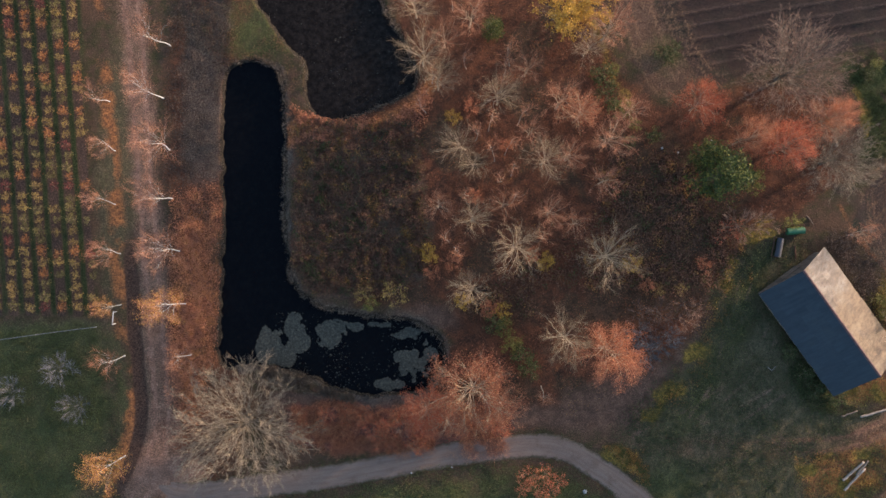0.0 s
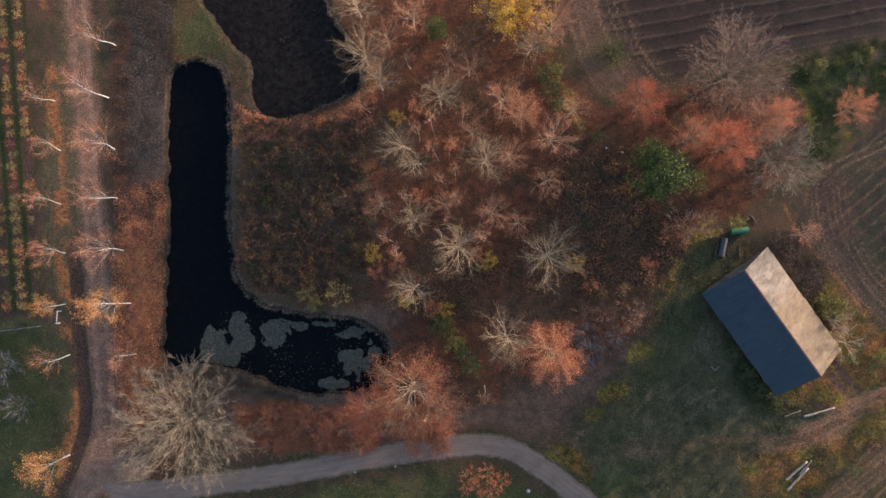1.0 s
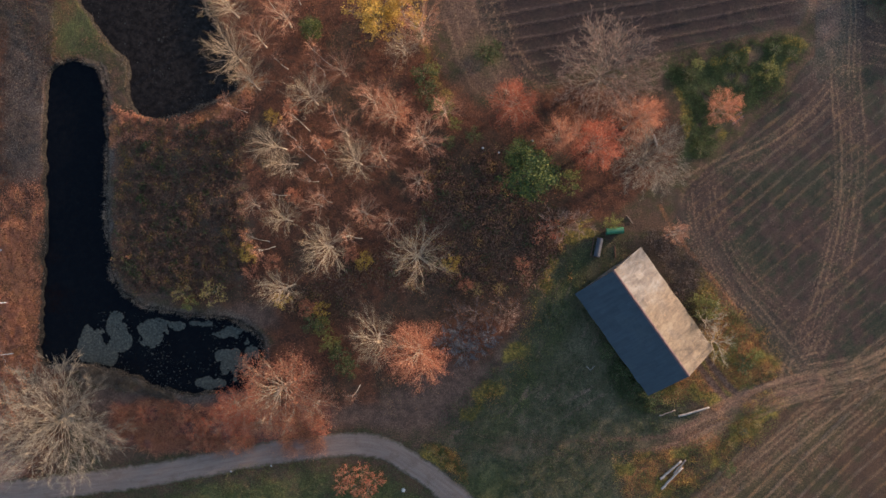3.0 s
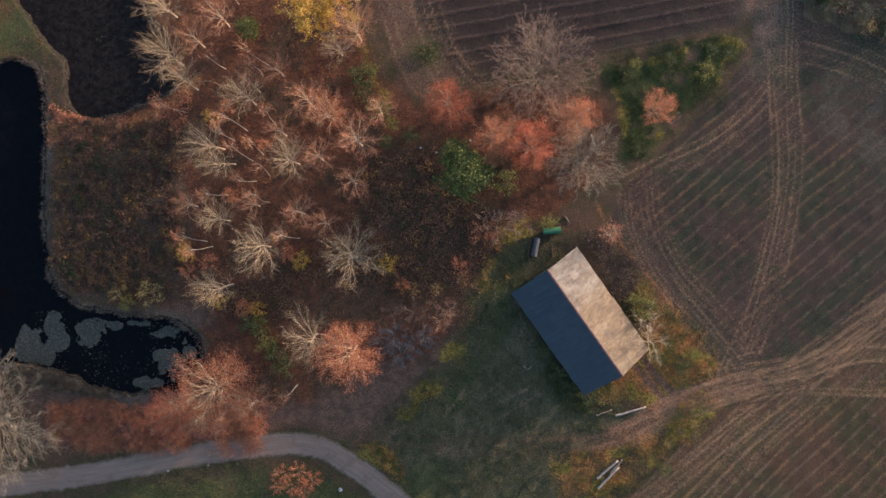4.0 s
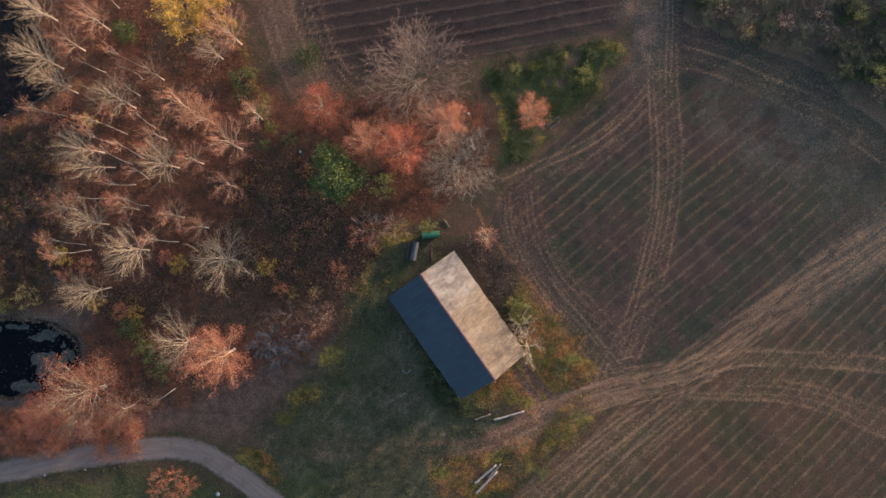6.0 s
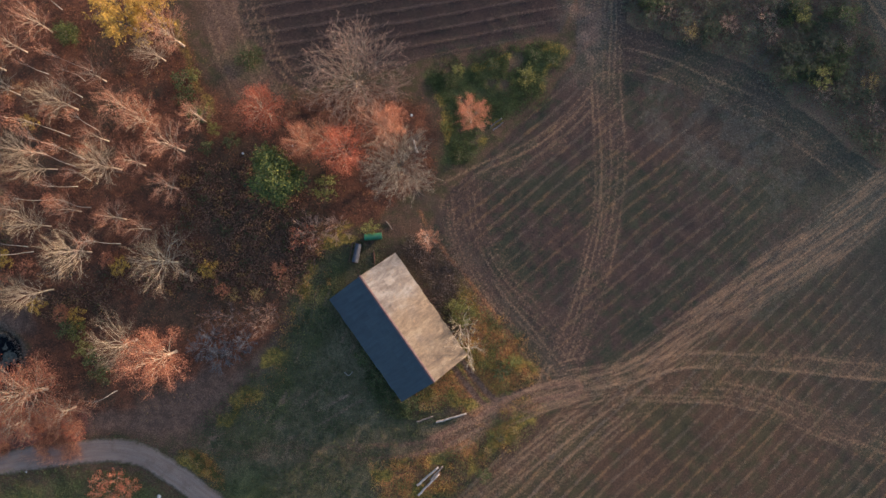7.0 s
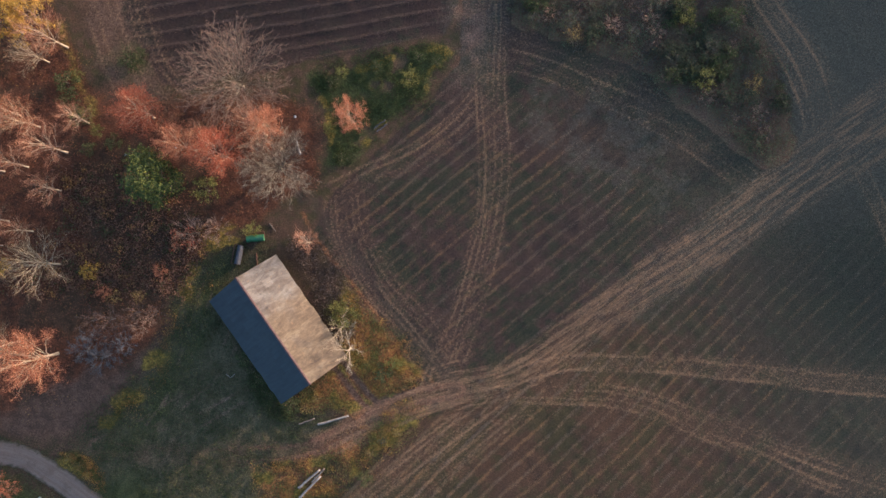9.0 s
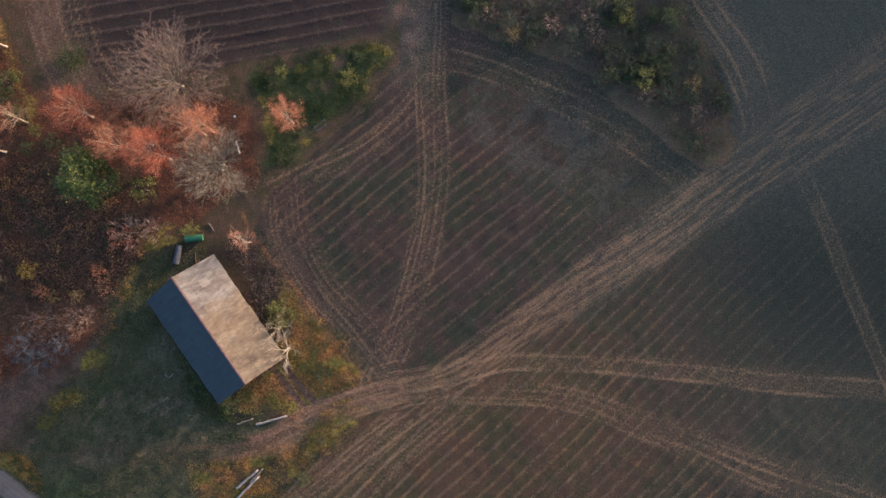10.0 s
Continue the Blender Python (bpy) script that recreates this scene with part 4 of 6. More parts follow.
def grow_tree(seed, tall, wide, clear, limbs, boughs, sprays, twigs, spread, lift, twig_width, trunk_radius, spray_length=1.0, small=False, open_top=0.3, stout=0.30, uneven=1.0, bole=0.80):
    """Wood, twigs and the twigs' tips of a tree: its limbs reach from the trunk to a dome above the clear stem; spread flattens it."""
    rng = random.Random(seed)
    wood, fine, tips = Wood(), Wood(), []
    n1, s1, n2 = (3, 3, 2) if small else (6, 5, 3)
    trunk, _ = bend(rng, (0, 0, -0.3), (0, 0, 1), tall * bole, 9, 0.04, 0.06)
    wood.limb(trunk[::3] if small else trunk, [trunk_radius * (1 - 0.86 * i / 9) * (1.35 if i == 0 else 1) for i in range(0, 10, 3 if small else 1)], 5 if small else 7)
    lobes = [1 + uneven * rng.uniform(-0.32, 0.15) for _ in range(7)]
    for k in range(limbs):
        f = (k + 0.5) / limbs
        theta = math.acos(1 - f * (1 + open_top)) * rng.uniform(0.92, 1.08)
        turn = k * 2.39996 + rng.gauss(0, 0.25)
        lobe = lobes[int((turn % 6.283) / 6.283 * 7) % 7] * rng.uniform(0.85, 1.08)
        out = wide * lobe * math.sin(theta)
        target = Vector((out * math.cos(turn), out * math.sin(turn), tall * (clear + (1 - clear) * (0.35 + 0.65 * math.cos(theta) * rng.uniform(0.9, 1.05)))))
        s = clear + (0.95 - clear) * max(0.0, math.cos(theta)) ** 0.8 * 0.8 * rng.uniform(0.7, 1.1)
        i = min(int(s * 9), 8)
        p = trunk[i].lerp(trunk[i + 1], s * 9 - i)
        if target.z < p.z + 0.1 * tall * lift:
            target.z = p.z + 0.3
        mid = p.lerp(target, 0.45) + Vector((0, 0, 1)) * ((target - p).length * (0.16 + lift))
        side0 = Vector((-math.sin(turn), math.cos(turn), 0)) * rng.gauss(0, 0.10) * (target - p).length
        length = (target - p).length
        pts = []
        for q in range(n1 + 1):
            t = q / n1
            w = p * (1 - t) ** 2 + (mid + side0) * (2 * t * (1 - t)) + target * t * t
            if 0 < q < n1:
                w = w + Vector((rng.gauss(0, 0.015), rng.gauss(0, 0.015), rng.gauss(0, 0.012))) * length
            pts.append(w)
        r = trunk_radius * stout * (1.1 - 0.5 * s) * rng.uniform(0.75, 1.2)
        wood.limb(pts, [r * (1 - 0.85 * q / n1) for q in range(n1 + 1)], s1)
        for m in range(boughs):
            q = 0.25 + 0.72 * (m + rng.random()) / boughs
            j = min(int(q * n1), n1 - 1)
            b = pts[j].lerp(pts[j + 1], q * n1 - j)
            ahead = (pts[j + 1] - pts[j]).normalized()
            side = ahead.cross(Vector((rng.gauss(0, 1), rng.gauss(0, 1), rng.gauss(0, 1)))).normalized()
            bl = length * 0.46 * (1.15 - 0.6 * q) * rng.uniform(0.7, 1.2)
            bp, _ = bend(rng, b, ahead + side * 0.46 * spread, bl, n2, 0.07, lift)
            if small:
                fine.twig(bp[0], bp[-1], r * 0.4, rng)
            else:
                wood.limb(bp, [r * 0.40 * (1 - 0.8 * i / n2) for i in range(n2 + 1)], 3)
            for u in range(sprays):
                w = 0.15 + 0.85 * (u + rng.random()) / sprays
                jj = min(int(w * n2), n2 - 1)
                c = bp[jj].lerp(bp[jj + 1], w * n2 - jj)
                go = (bp[jj + 1] - bp[jj]).normalized()
                out2 = go.cross(Vector((rng.gauss(0, 1), rng.gauss(0, 1), rng.gauss(0, 1)))).normalized()
                e = c + (go + out2 * 0.5 + Vector((0, 0, lift))).normalized() * spray_length * rng.uniform(0.5, 1.2)
                fine.twig(c, e, twig_width * 1.4, rng)
                tips.append(e[:])
                for _ in range(twigs):
                    c2 = c.lerp(e, rng.uniform(0.2, 0.95))
                    e2 = c2 + ((e - c).normalized() + Vector((rng.gauss(0, 0.5), rng.gauss(0, 0.5), rng.gauss(0, 0.4)))).normalized() * spray_length * rng.uniform(0.35, 0.8)
                    fine.twig(c2, e2, twig_width, rng)
                    tips.append(e2[:])
    return wood, fine, tips


TEMPLATES = {}


def template(kind):
    """A tree or bush of a kind at the origin, with a height and reach of known size, built once."""
    if kind in TEMPLATES:
        return TEMPLATES[kind]
    name, v = kind.rsplit("_", 1)
    spec = TREES[name]
    seed = int(v) * 17 + 3 + sum(map(ord, name))
    wood, fine, tips = grow_tree(seed, **spec["grow"])
    root = new(spec["name"])
    mesh_object("trunk", wood.v, wood.f, spec["bark"], root, spec.get("bark_label", ""), True)
    if fine.v:
        tagged(mesh_object("branchwork", fine.v, fine.f, spec["twig"], root), kind="stuff")
    rng = np.random.RandomState(seed)
    count = spec.get("leaves", 0)
    if count:
        centre = np.array(tips)
        lobe = fbm(centre[:, 0], centre[:, 1], 2.5, seed, 2) * 0.6 + fbm(centre[:, 2], centre[:, 1], 2.0, seed + 9, 2) * 0.4
        keep = np.argsort(-(lobe + rng.rand(len(lobe)) * spec.get("ragged", 0.3)))[: max(20, int(len(lobe) * spec.get("cover", 1.0)))]
        pick = centre[keep[rng.randint(0, len(keep), count)]]
        if "hollow" in spec:
            out = np.hypot(pick[:, 0], pick[:, 1]) / np.percentile(np.hypot(centre[:, 0], centre[:, 1]), 96)
            pick = pick[(out > spec["hollow"]) | (rng.rand(count) < 0.12)]
        lv, lf = leaf_quads(pick, rng, spec["leaf_size"], spec.get("leaf_spread", 0.22))
        mesh_object("crown", lv.tolist(), lf.tolist(), spec["leaf"], root)
    reach = float(np.percentile(np.hypot(*np.array(tips)[:, :2].T), 96))
    top = float(np.max(np.array(tips)[:, 2]))
    TEMPLATES[kind] = (root, reach, top)
    tagged(root, spec["label"], spec["category"], spec["group"])
    return TEMPLATES[kind]


def plant(kind, x, y, tall, reach, turn=None, lean=(0, 0), label=""):
    """A copy of a kind at its place, brought to its height and reach; lean in degrees about x and y."""
    root, r, t = template(kind)
    turn = (x * 53.7 + y * 31.1) % 360 if turn is None else turn
    m = pose(x, y, float(height_at(x, y)), lean[0], lean[1], 0) @ pose(0, 0, 0, 0, 0, turn) @ Matrix.Diagonal((reach / r, reach / r, tall / t, 1))
    return tagged(copy_thing(root, m), label)


def kind_of(name, label, category, group, bark, twig, grow, **more):
    return dict(name=name, label=label, category=category, group=group, bark=bark, twig=twig, grow=grow, **more)


WIDE = dict(tall=12, wide=5.0, clear=0.30, limbs=30, boughs=6, sprays=5, twigs=3, spread=1.0, lift=0.04, twig_width=0.008, trunk_radius=0.19, spray_length=1.1, open_top=0.1, stout=0.34)
OAK = dict(tall=12, wide=6.5, clear=0.22, limbs=64, boughs=7, sprays=7, twigs=5, spread=1.3, lift=0.02, twig_width=0.009, trunk_radius=0.34, spray_length=0.7, stout=0.12, uneven=0.25)
FINE = dict(tall=12, wide=3.2, clear=0.35, limbs=18, boughs=5, sprays=6, twigs=6, spread=0.9, lift=0.04, twig_width=0.006, trunk_radius=0.17, spray_length=1.0)
SLIM = dict(tall=12, wide=1.4, clear=0.70, limbs=9, boughs=4, sprays=5, twigs=3, spread=0.9, lift=0.04, twig_width=0.008, trunk_radius=0.085, spray_length=0.7)
LEAFY = dict(tall=11, wide=4.0, clear=0.28, limbs=28, boughs=5, sprays=4, twigs=2, spread=1.0, lift=0.03, twig_width=0.012, trunk_radius=0.22, spray_length=0.8)
SHRUB = dict(tall=2.6, wide=1.6, clear=0.03, limbs=14, boughs=4, sprays=4, twigs=2, spread=1.0, lift=0.05, twig_width=0.011, trunk_radius=0.05, spray_length=0.5, small=True)
BUSH = dict(SHRUB, limbs=11, boughs=3, sprays=3, twigs=0)
YOUNG = dict(tall=2.2, wide=0.7, clear=0.25, limbs=8, boughs=3, sprays=3, twigs=0, spread=1.0, lift=0.06, twig_width=0.010, trunk_radius=0.035, spray_length=0.3, small=True)
SPRUCE = dict(tall=11, wide=3.2, clear=0.08, limbs=44, boughs=5, sprays=5, twigs=1, spread=1.3, lift=-0.02, twig_width=0.015, trunk_radius=0.2, spray_length=0.6)

TREES = {
    "bare": kind_of("bare_tree", "leafless broadleaf tree with cream branches in brown leaf litter", "tree", "trees of the wood", PALE_BARK, TWIG, WIDE),
    "oak": kind_of("bare_oak", "large leafless oak with a dense round crown of brown twigs", "tree", "old oaks", BARK, BROWN_TWIG, dict(OAK, twig_width=0.0095, spray_length=0.65, spread=2.0, uneven=0.06, limbs=66, sprays=6, bole=0.42, stout=0.15)),
    "lime": kind_of("bare_oak", "large leafless tree with lichen-grey limbs and beige twigs", "tree", "old oaks", BARK, LICHEN_TWIG, dict(OAK, limbs=58, twig_width=0.0085, spray_length=0.8, spread=1.7, uneven=0.15, bole=0.5, stout=0.16)),
    "haze": kind_of("birch_tree", "birch with a haze of red-brown twigs and pale trunk", "tree", "trees of the wood", PALE_BARK, RED_TWIG, FINE),
    "fine": kind_of("bare_tree", "leafless tree with a soft haze of fine beige twigs", "tree", "trees of the wood", PALE_BARK, TWIG, dict(FINE, wide=3.8, limbs=24)),
    "slim": kind_of("slender_birch", "slender leaning birch with a thin white trunk and red twigs", "tree", "slender birches", SLIM_BARK, RED_TWIG, SLIM),
    "roadside": kind_of("roadside_birch", "white-trunked birch with red twigs beside the dirt track", "tree", "birches along the track", BIRCH_BARK, RED_TWIG, dict(FINE, clear=0.42, wide=2.8, trunk_radius=0.10, limbs=11, boughs=4, sprays=6, twigs=5, spray_length=1.4, twig_width=0.006, stout=0.18)),
    "roadgold": kind_of("roadside_birch", "white-trunked birch with the last orange leaves beside the dirt track", "tree", "birches along the track", BIRCH_BARK, RED_TWIG, dict(FINE, clear=0.4, wide=2.8, trunk_radius=0.12, limbs=12, stout=0.2), leaf=AMBER_LEAF, leaves=2200, leaf_size=0.075, cover=0.8),
    "orange": kind_of("orange_tree", "round tree in full orange autumn leaf", "tree", "trees in autumn leaf", PALE_BARK, RED_TWIG, LEAFY, leaf=ORANGE_LEAF, leaves=11000, leaf_size=0.066, cover=1.0, leaf_spread=0.3),
    "red": kind_of("red_tree", "tree with thick rust-red autumn leaves", "tree", "trees in autumn leaf", PALE_BARK, RED_TWIG, LEAFY, leaf=RED_LEAF, leaves=10000, leaf_size=0.068, leaf_spread=0.3),
    "gold": kind_of("golden_tree", "broad tree with clumps of golden yellow leaves", "tree", "trees in autumn leaf", BARK, TWIG, LEAFY, leaf=GOLD_LEAF, leaves=5000, leaf_size=0.13, cover=0.6, ragged=0.15),
    "thinorange": kind_of("orange_tree", "half-bare tree with beige limbs and thin orange leaves", "tree", "trees in autumn leaf", PALE_BARK, TWIG, LEAFY, leaf=ORANGE_LEAF, leaves=4200, leaf_size=0.09, cover=0.8, leaf_spread=0.35),
    "bigorange": kind_of("orange_tree", "broad tree with beige limbs inside a veil of orange leaves", "tree", "trees in autumn leaf", PALE_BARK, TWIG, LEAFY, leaf=ORANGE_LEAF, leaves=13000, leaf_size=0.066, leaf_spread=0.4, hollow=0.38),
    "willow": kind_of("brush_shrub", "dark brown brushy willow with many thin stems", "shrub", "bare shrubs", DARK_STEM, DARK_TWIG, dict(SHRUB, limbs=14, boughs=4, twigs=1, spread=0.7)),
    "dullbush": kind_of("thicket_shrub", "dull olive shrub in the wild thicket", "shrub", "leafy shrubs", BARK, DARK_TWIG, BUSH, leaf=DULL_LEAF, leaves=500, leaf_size=0.10),
    "ochrebush": kind_of("golden_shrub", "low ochre weed bush on the rough verge", "shrub", "leafy shrubs", BARK, BROWN_TWIG, BUSH, leaf=OCHRE_LEAF, leaves=350, leaf_size=0.10),
    "spruce": kind_of("spruce", "dark green spruce with ragged drooping branches", "tree", "evergreens", BARK, NEEDLES, SPRUCE, leaf=NEEDLES, leaves=4200, leaf_size=0.17, leaf_spread=0.3),
    "greybush": kind_of("bare_shrub", "leafless grey willow shrub with many thin stems", "shrub", "bare shrubs", DARK_STEM, GREY_TWIG, dict(SHRUB, limbs=16, boughs=5, spread=0.6)),
    "redbush": kind_of("red_shrub", "low red-brown shrub with fine bare twigs", "shrub", "red shrubs", BARK, RED_TWIG, dict(SHRUB, limbs=13, boughs=4), leaf=RED_LEAF, leaves=160, leaf_size=0.10),
    "beigebush": kind_of("bare_shrub", "leafless beige shrub with a feathery crown of twigs", "shrub", "bare shrubs", BARK, BROWN_TWIG, dict(SHRUB, limbs=13, boughs=4, twigs=1, twig_width=0.013)),
    "greenbush": kind_of("green_shrub", "dense green shrub at the wood's edge", "shrub", "leafy shrubs", BARK, BROWN_TWIG, BUSH, leaf=GREEN_LEAF, leaves=600, leaf_size=0.13),
    "darkbush": kind_of("green_shrub", "dark evergreen shrub in the wild thicket", "shrub", "leafy shrubs", BARK, DARK_TWIG, BUSH, leaf=DEEP_LEAF, leaves=600, leaf_size=0.12),
    "limebush": kind_of("yellow_green_shrub", "shrub with yellow-green autumn leaves", "shrub", "leafy shrubs", BARK, GREEN_LEAF, BUSH, leaf=LIME_LEAF, leaves=600, leaf_size=0.12),
    "goldbush": kind_of("golden_shrub", "small shrub with bright golden leaves", "shrub", "leafy shrubs", BARK, BROWN_TWIG, BUSH, leaf=GOLD_LEAF, leaves=700, leaf_size=0.11),
    "orangebush": kind_of("orange_shrub", "small shrub with glowing orange leaves", "shrub", "leafy shrubs", BARK, RED_TWIG, BUSH, leaf=ORANGE_LEAF, leaves=600, leaf_size=0.11),
    "younggold": kind_of("young_tree", "young nursery tree with golden leaves in a planted row", "young tree", "nursery rows", BARK, BROWN_TWIG, YOUNG, leaf=OCHRE_LEAF, leaves=170, leaf_size=0.115, leaf_spread=0.17),
    "youngorange": kind_of("young_tree", "young nursery tree with orange leaves in a planted row", "young tree", "nursery rows", BARK, BROWN_TWIG, YOUNG, leaf=RUSSET_LEAF, leaves=170, leaf_size=0.115, leaf_spread=0.17),
    "younglime": kind_of("young_tree", "young nursery tree with yellow-green leaves in a planted row", "young tree", "nursery rows", BARK, BROWN_TWIG, YOUNG, leaf=OLIVE_LEAF, leaves=170, leaf_size=0.115, leaf_spread=0.17),
    "youngred": kind_of("young_tree", "young nursery tree with dark red leaves in a planted row", "young tree", "nursery rows", BARK, RED_TWIG, YOUNG, leaf=WINE_LEAF, leaves=140, leaf_size=0.115, leaf_spread=0.17),
    "dead": kind_of("dead_tree", "small bare tree with bleached forking limbs beside the barn", "tree", "trees by the barn", CREAM_BARK, CREAM_TWIG, dict(WIDE, tall=6, wide=4.0, limbs=9, boughs=5, sprays=4, twigs=2, clear=0.12, trunk_radius=0.21, twig_width=0.009, spread=1.2, stout=0.33)),
}


# ---- the barn ----
WOOD_BOARD = speckled("weathered_boards", (0.16, 0.12, 0.09), (0.26, 0.20, 0.15), 2.0, bump=0.6, c=(0.10, 0.08, 0.07), stretch=(4, 4, 0.4))
RIDGE = speckled("rust_red_ridge", (0.11, 0.060, 0.052), (0.16, 0.090, 0.075), 2.0, rough=0.8)


def old_sheet():
    g = Graph("weathered_roof_sheet")
    at = g.coords()
    tone = g.node("ObjectInfo").outputs["Random"]
    place = g.node("NewGeometry").outputs["Position"]
    turned = g.node("Mapping")
    g.put(turned.inputs["Vector"], place)
    turned.inputs["Rotation"].default_value = (0, 0, radians(-36.35))
    drawn = g.scaled(turned.outputs[0], (0.55, 1.3, 0.55))
    stains = g.noise(drawn, 0.62, 6.0, 0.72, 0.4)
    col = g.ramp(stains, (0.30, (0.070, 0.046, 0.028)), (0.42, (0.130, 0.086, 0.048)), (0.52, (0.168, 0.114, 0.064)), (0.64, (0.215, 0.155, 0.092)))
    # northern sheets are bleached grey, the southern ones stained ochre
    ageing = g.noise(g.scaled(place, (1, 1, 1)), 0.16, 3.0, 0.6)
    run = g.node("SeparateXYZ")
    g.put(run.inputs[0], turned.outputs[0])
    bleach = g.step(g.math("ADD", g.math("MULTIPLY", g.math("SUBTRACT", ageing, 0.5), 3.0), g.step(run.outputs[1], -43.0, -29.0)), 0.25, 1.1)
    col = g.mix(g.math("MULTIPLY", bleach, 0.75), col, g.ramp(stains, (0.35, (0.095, 0.076, 0.062)), (0.48, (0.150, 0.126, 0.105)), (0.62, (0.225, 0.200, 0.175))))
    rust = g.step(g.noise(g.scaled(place, (1, 1, 1)), 1.7, 4.0, 0.7), 0.55, 0.75)
    col = g.mix(g.math("MULTIPLY", rust, 0.5), col, (0.27, 0.165, 0.080))
    specks = g.noise(drawn, 2.6, 6.0, 0.85)
    col = g.mix(0.75, col, g.ramp(specks, (0.32, (0.62, 0.60, 0.58)), (0.5, (1.0, 1.0, 1.0)), (0.68, (1.32, 1.32, 1.32))), "MULTIPLY")
    moss = g.step(g.noise(drawn, 1.1, 5.0, 0.75), 0.60, 0.70)
    col = g.mix(g.math("MULTIPLY", moss, 0.6), col, (0.060, 0.048, 0.036))
    col = g.mix(0.6, col, g.ramp(tone, (0.0, (0.78, 0.76, 0.74)), (0.18, (0.95, 0.95, 0.95)), (0.82, (1.02, 1.02, 1.02)), (0.90, (1.28, 1.28, 1.28))), "MULTIPLY")
    grain = g.noise(at, 9.0, 4.0, 0.7)
    col = g.mix(0.4, col, g.ramp(grain, (0.3, (0.6, 0.6, 0.6)), (0.7, (1.1, 1.1, 1.1))), "MULTIPLY")
    g.relief(grain, 0.2, 0.02)
    return g.surface(col, 0.7, 0.0, 0.3)


# slope away from the sun: shade and blue skylight painted into a darker sheet
def shaded_sheet():
    g = Graph("shaded_roof_sheet")
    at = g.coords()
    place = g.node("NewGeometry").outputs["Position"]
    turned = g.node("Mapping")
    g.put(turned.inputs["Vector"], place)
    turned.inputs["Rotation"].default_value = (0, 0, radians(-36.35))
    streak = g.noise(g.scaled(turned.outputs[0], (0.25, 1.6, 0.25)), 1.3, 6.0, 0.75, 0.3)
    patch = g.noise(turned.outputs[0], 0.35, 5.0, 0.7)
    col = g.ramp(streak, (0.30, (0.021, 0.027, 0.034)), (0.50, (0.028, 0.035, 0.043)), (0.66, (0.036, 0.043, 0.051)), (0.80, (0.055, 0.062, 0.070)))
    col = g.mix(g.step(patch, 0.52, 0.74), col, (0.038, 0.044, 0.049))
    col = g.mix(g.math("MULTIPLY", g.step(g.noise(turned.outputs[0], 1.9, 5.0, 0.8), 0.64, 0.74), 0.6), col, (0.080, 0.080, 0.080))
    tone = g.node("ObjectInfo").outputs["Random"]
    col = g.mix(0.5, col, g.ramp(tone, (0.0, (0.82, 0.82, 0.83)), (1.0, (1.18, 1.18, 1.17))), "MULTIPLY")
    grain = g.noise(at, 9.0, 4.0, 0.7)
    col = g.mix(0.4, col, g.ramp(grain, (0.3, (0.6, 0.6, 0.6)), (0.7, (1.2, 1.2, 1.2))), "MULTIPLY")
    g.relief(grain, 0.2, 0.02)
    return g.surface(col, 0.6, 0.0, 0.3)


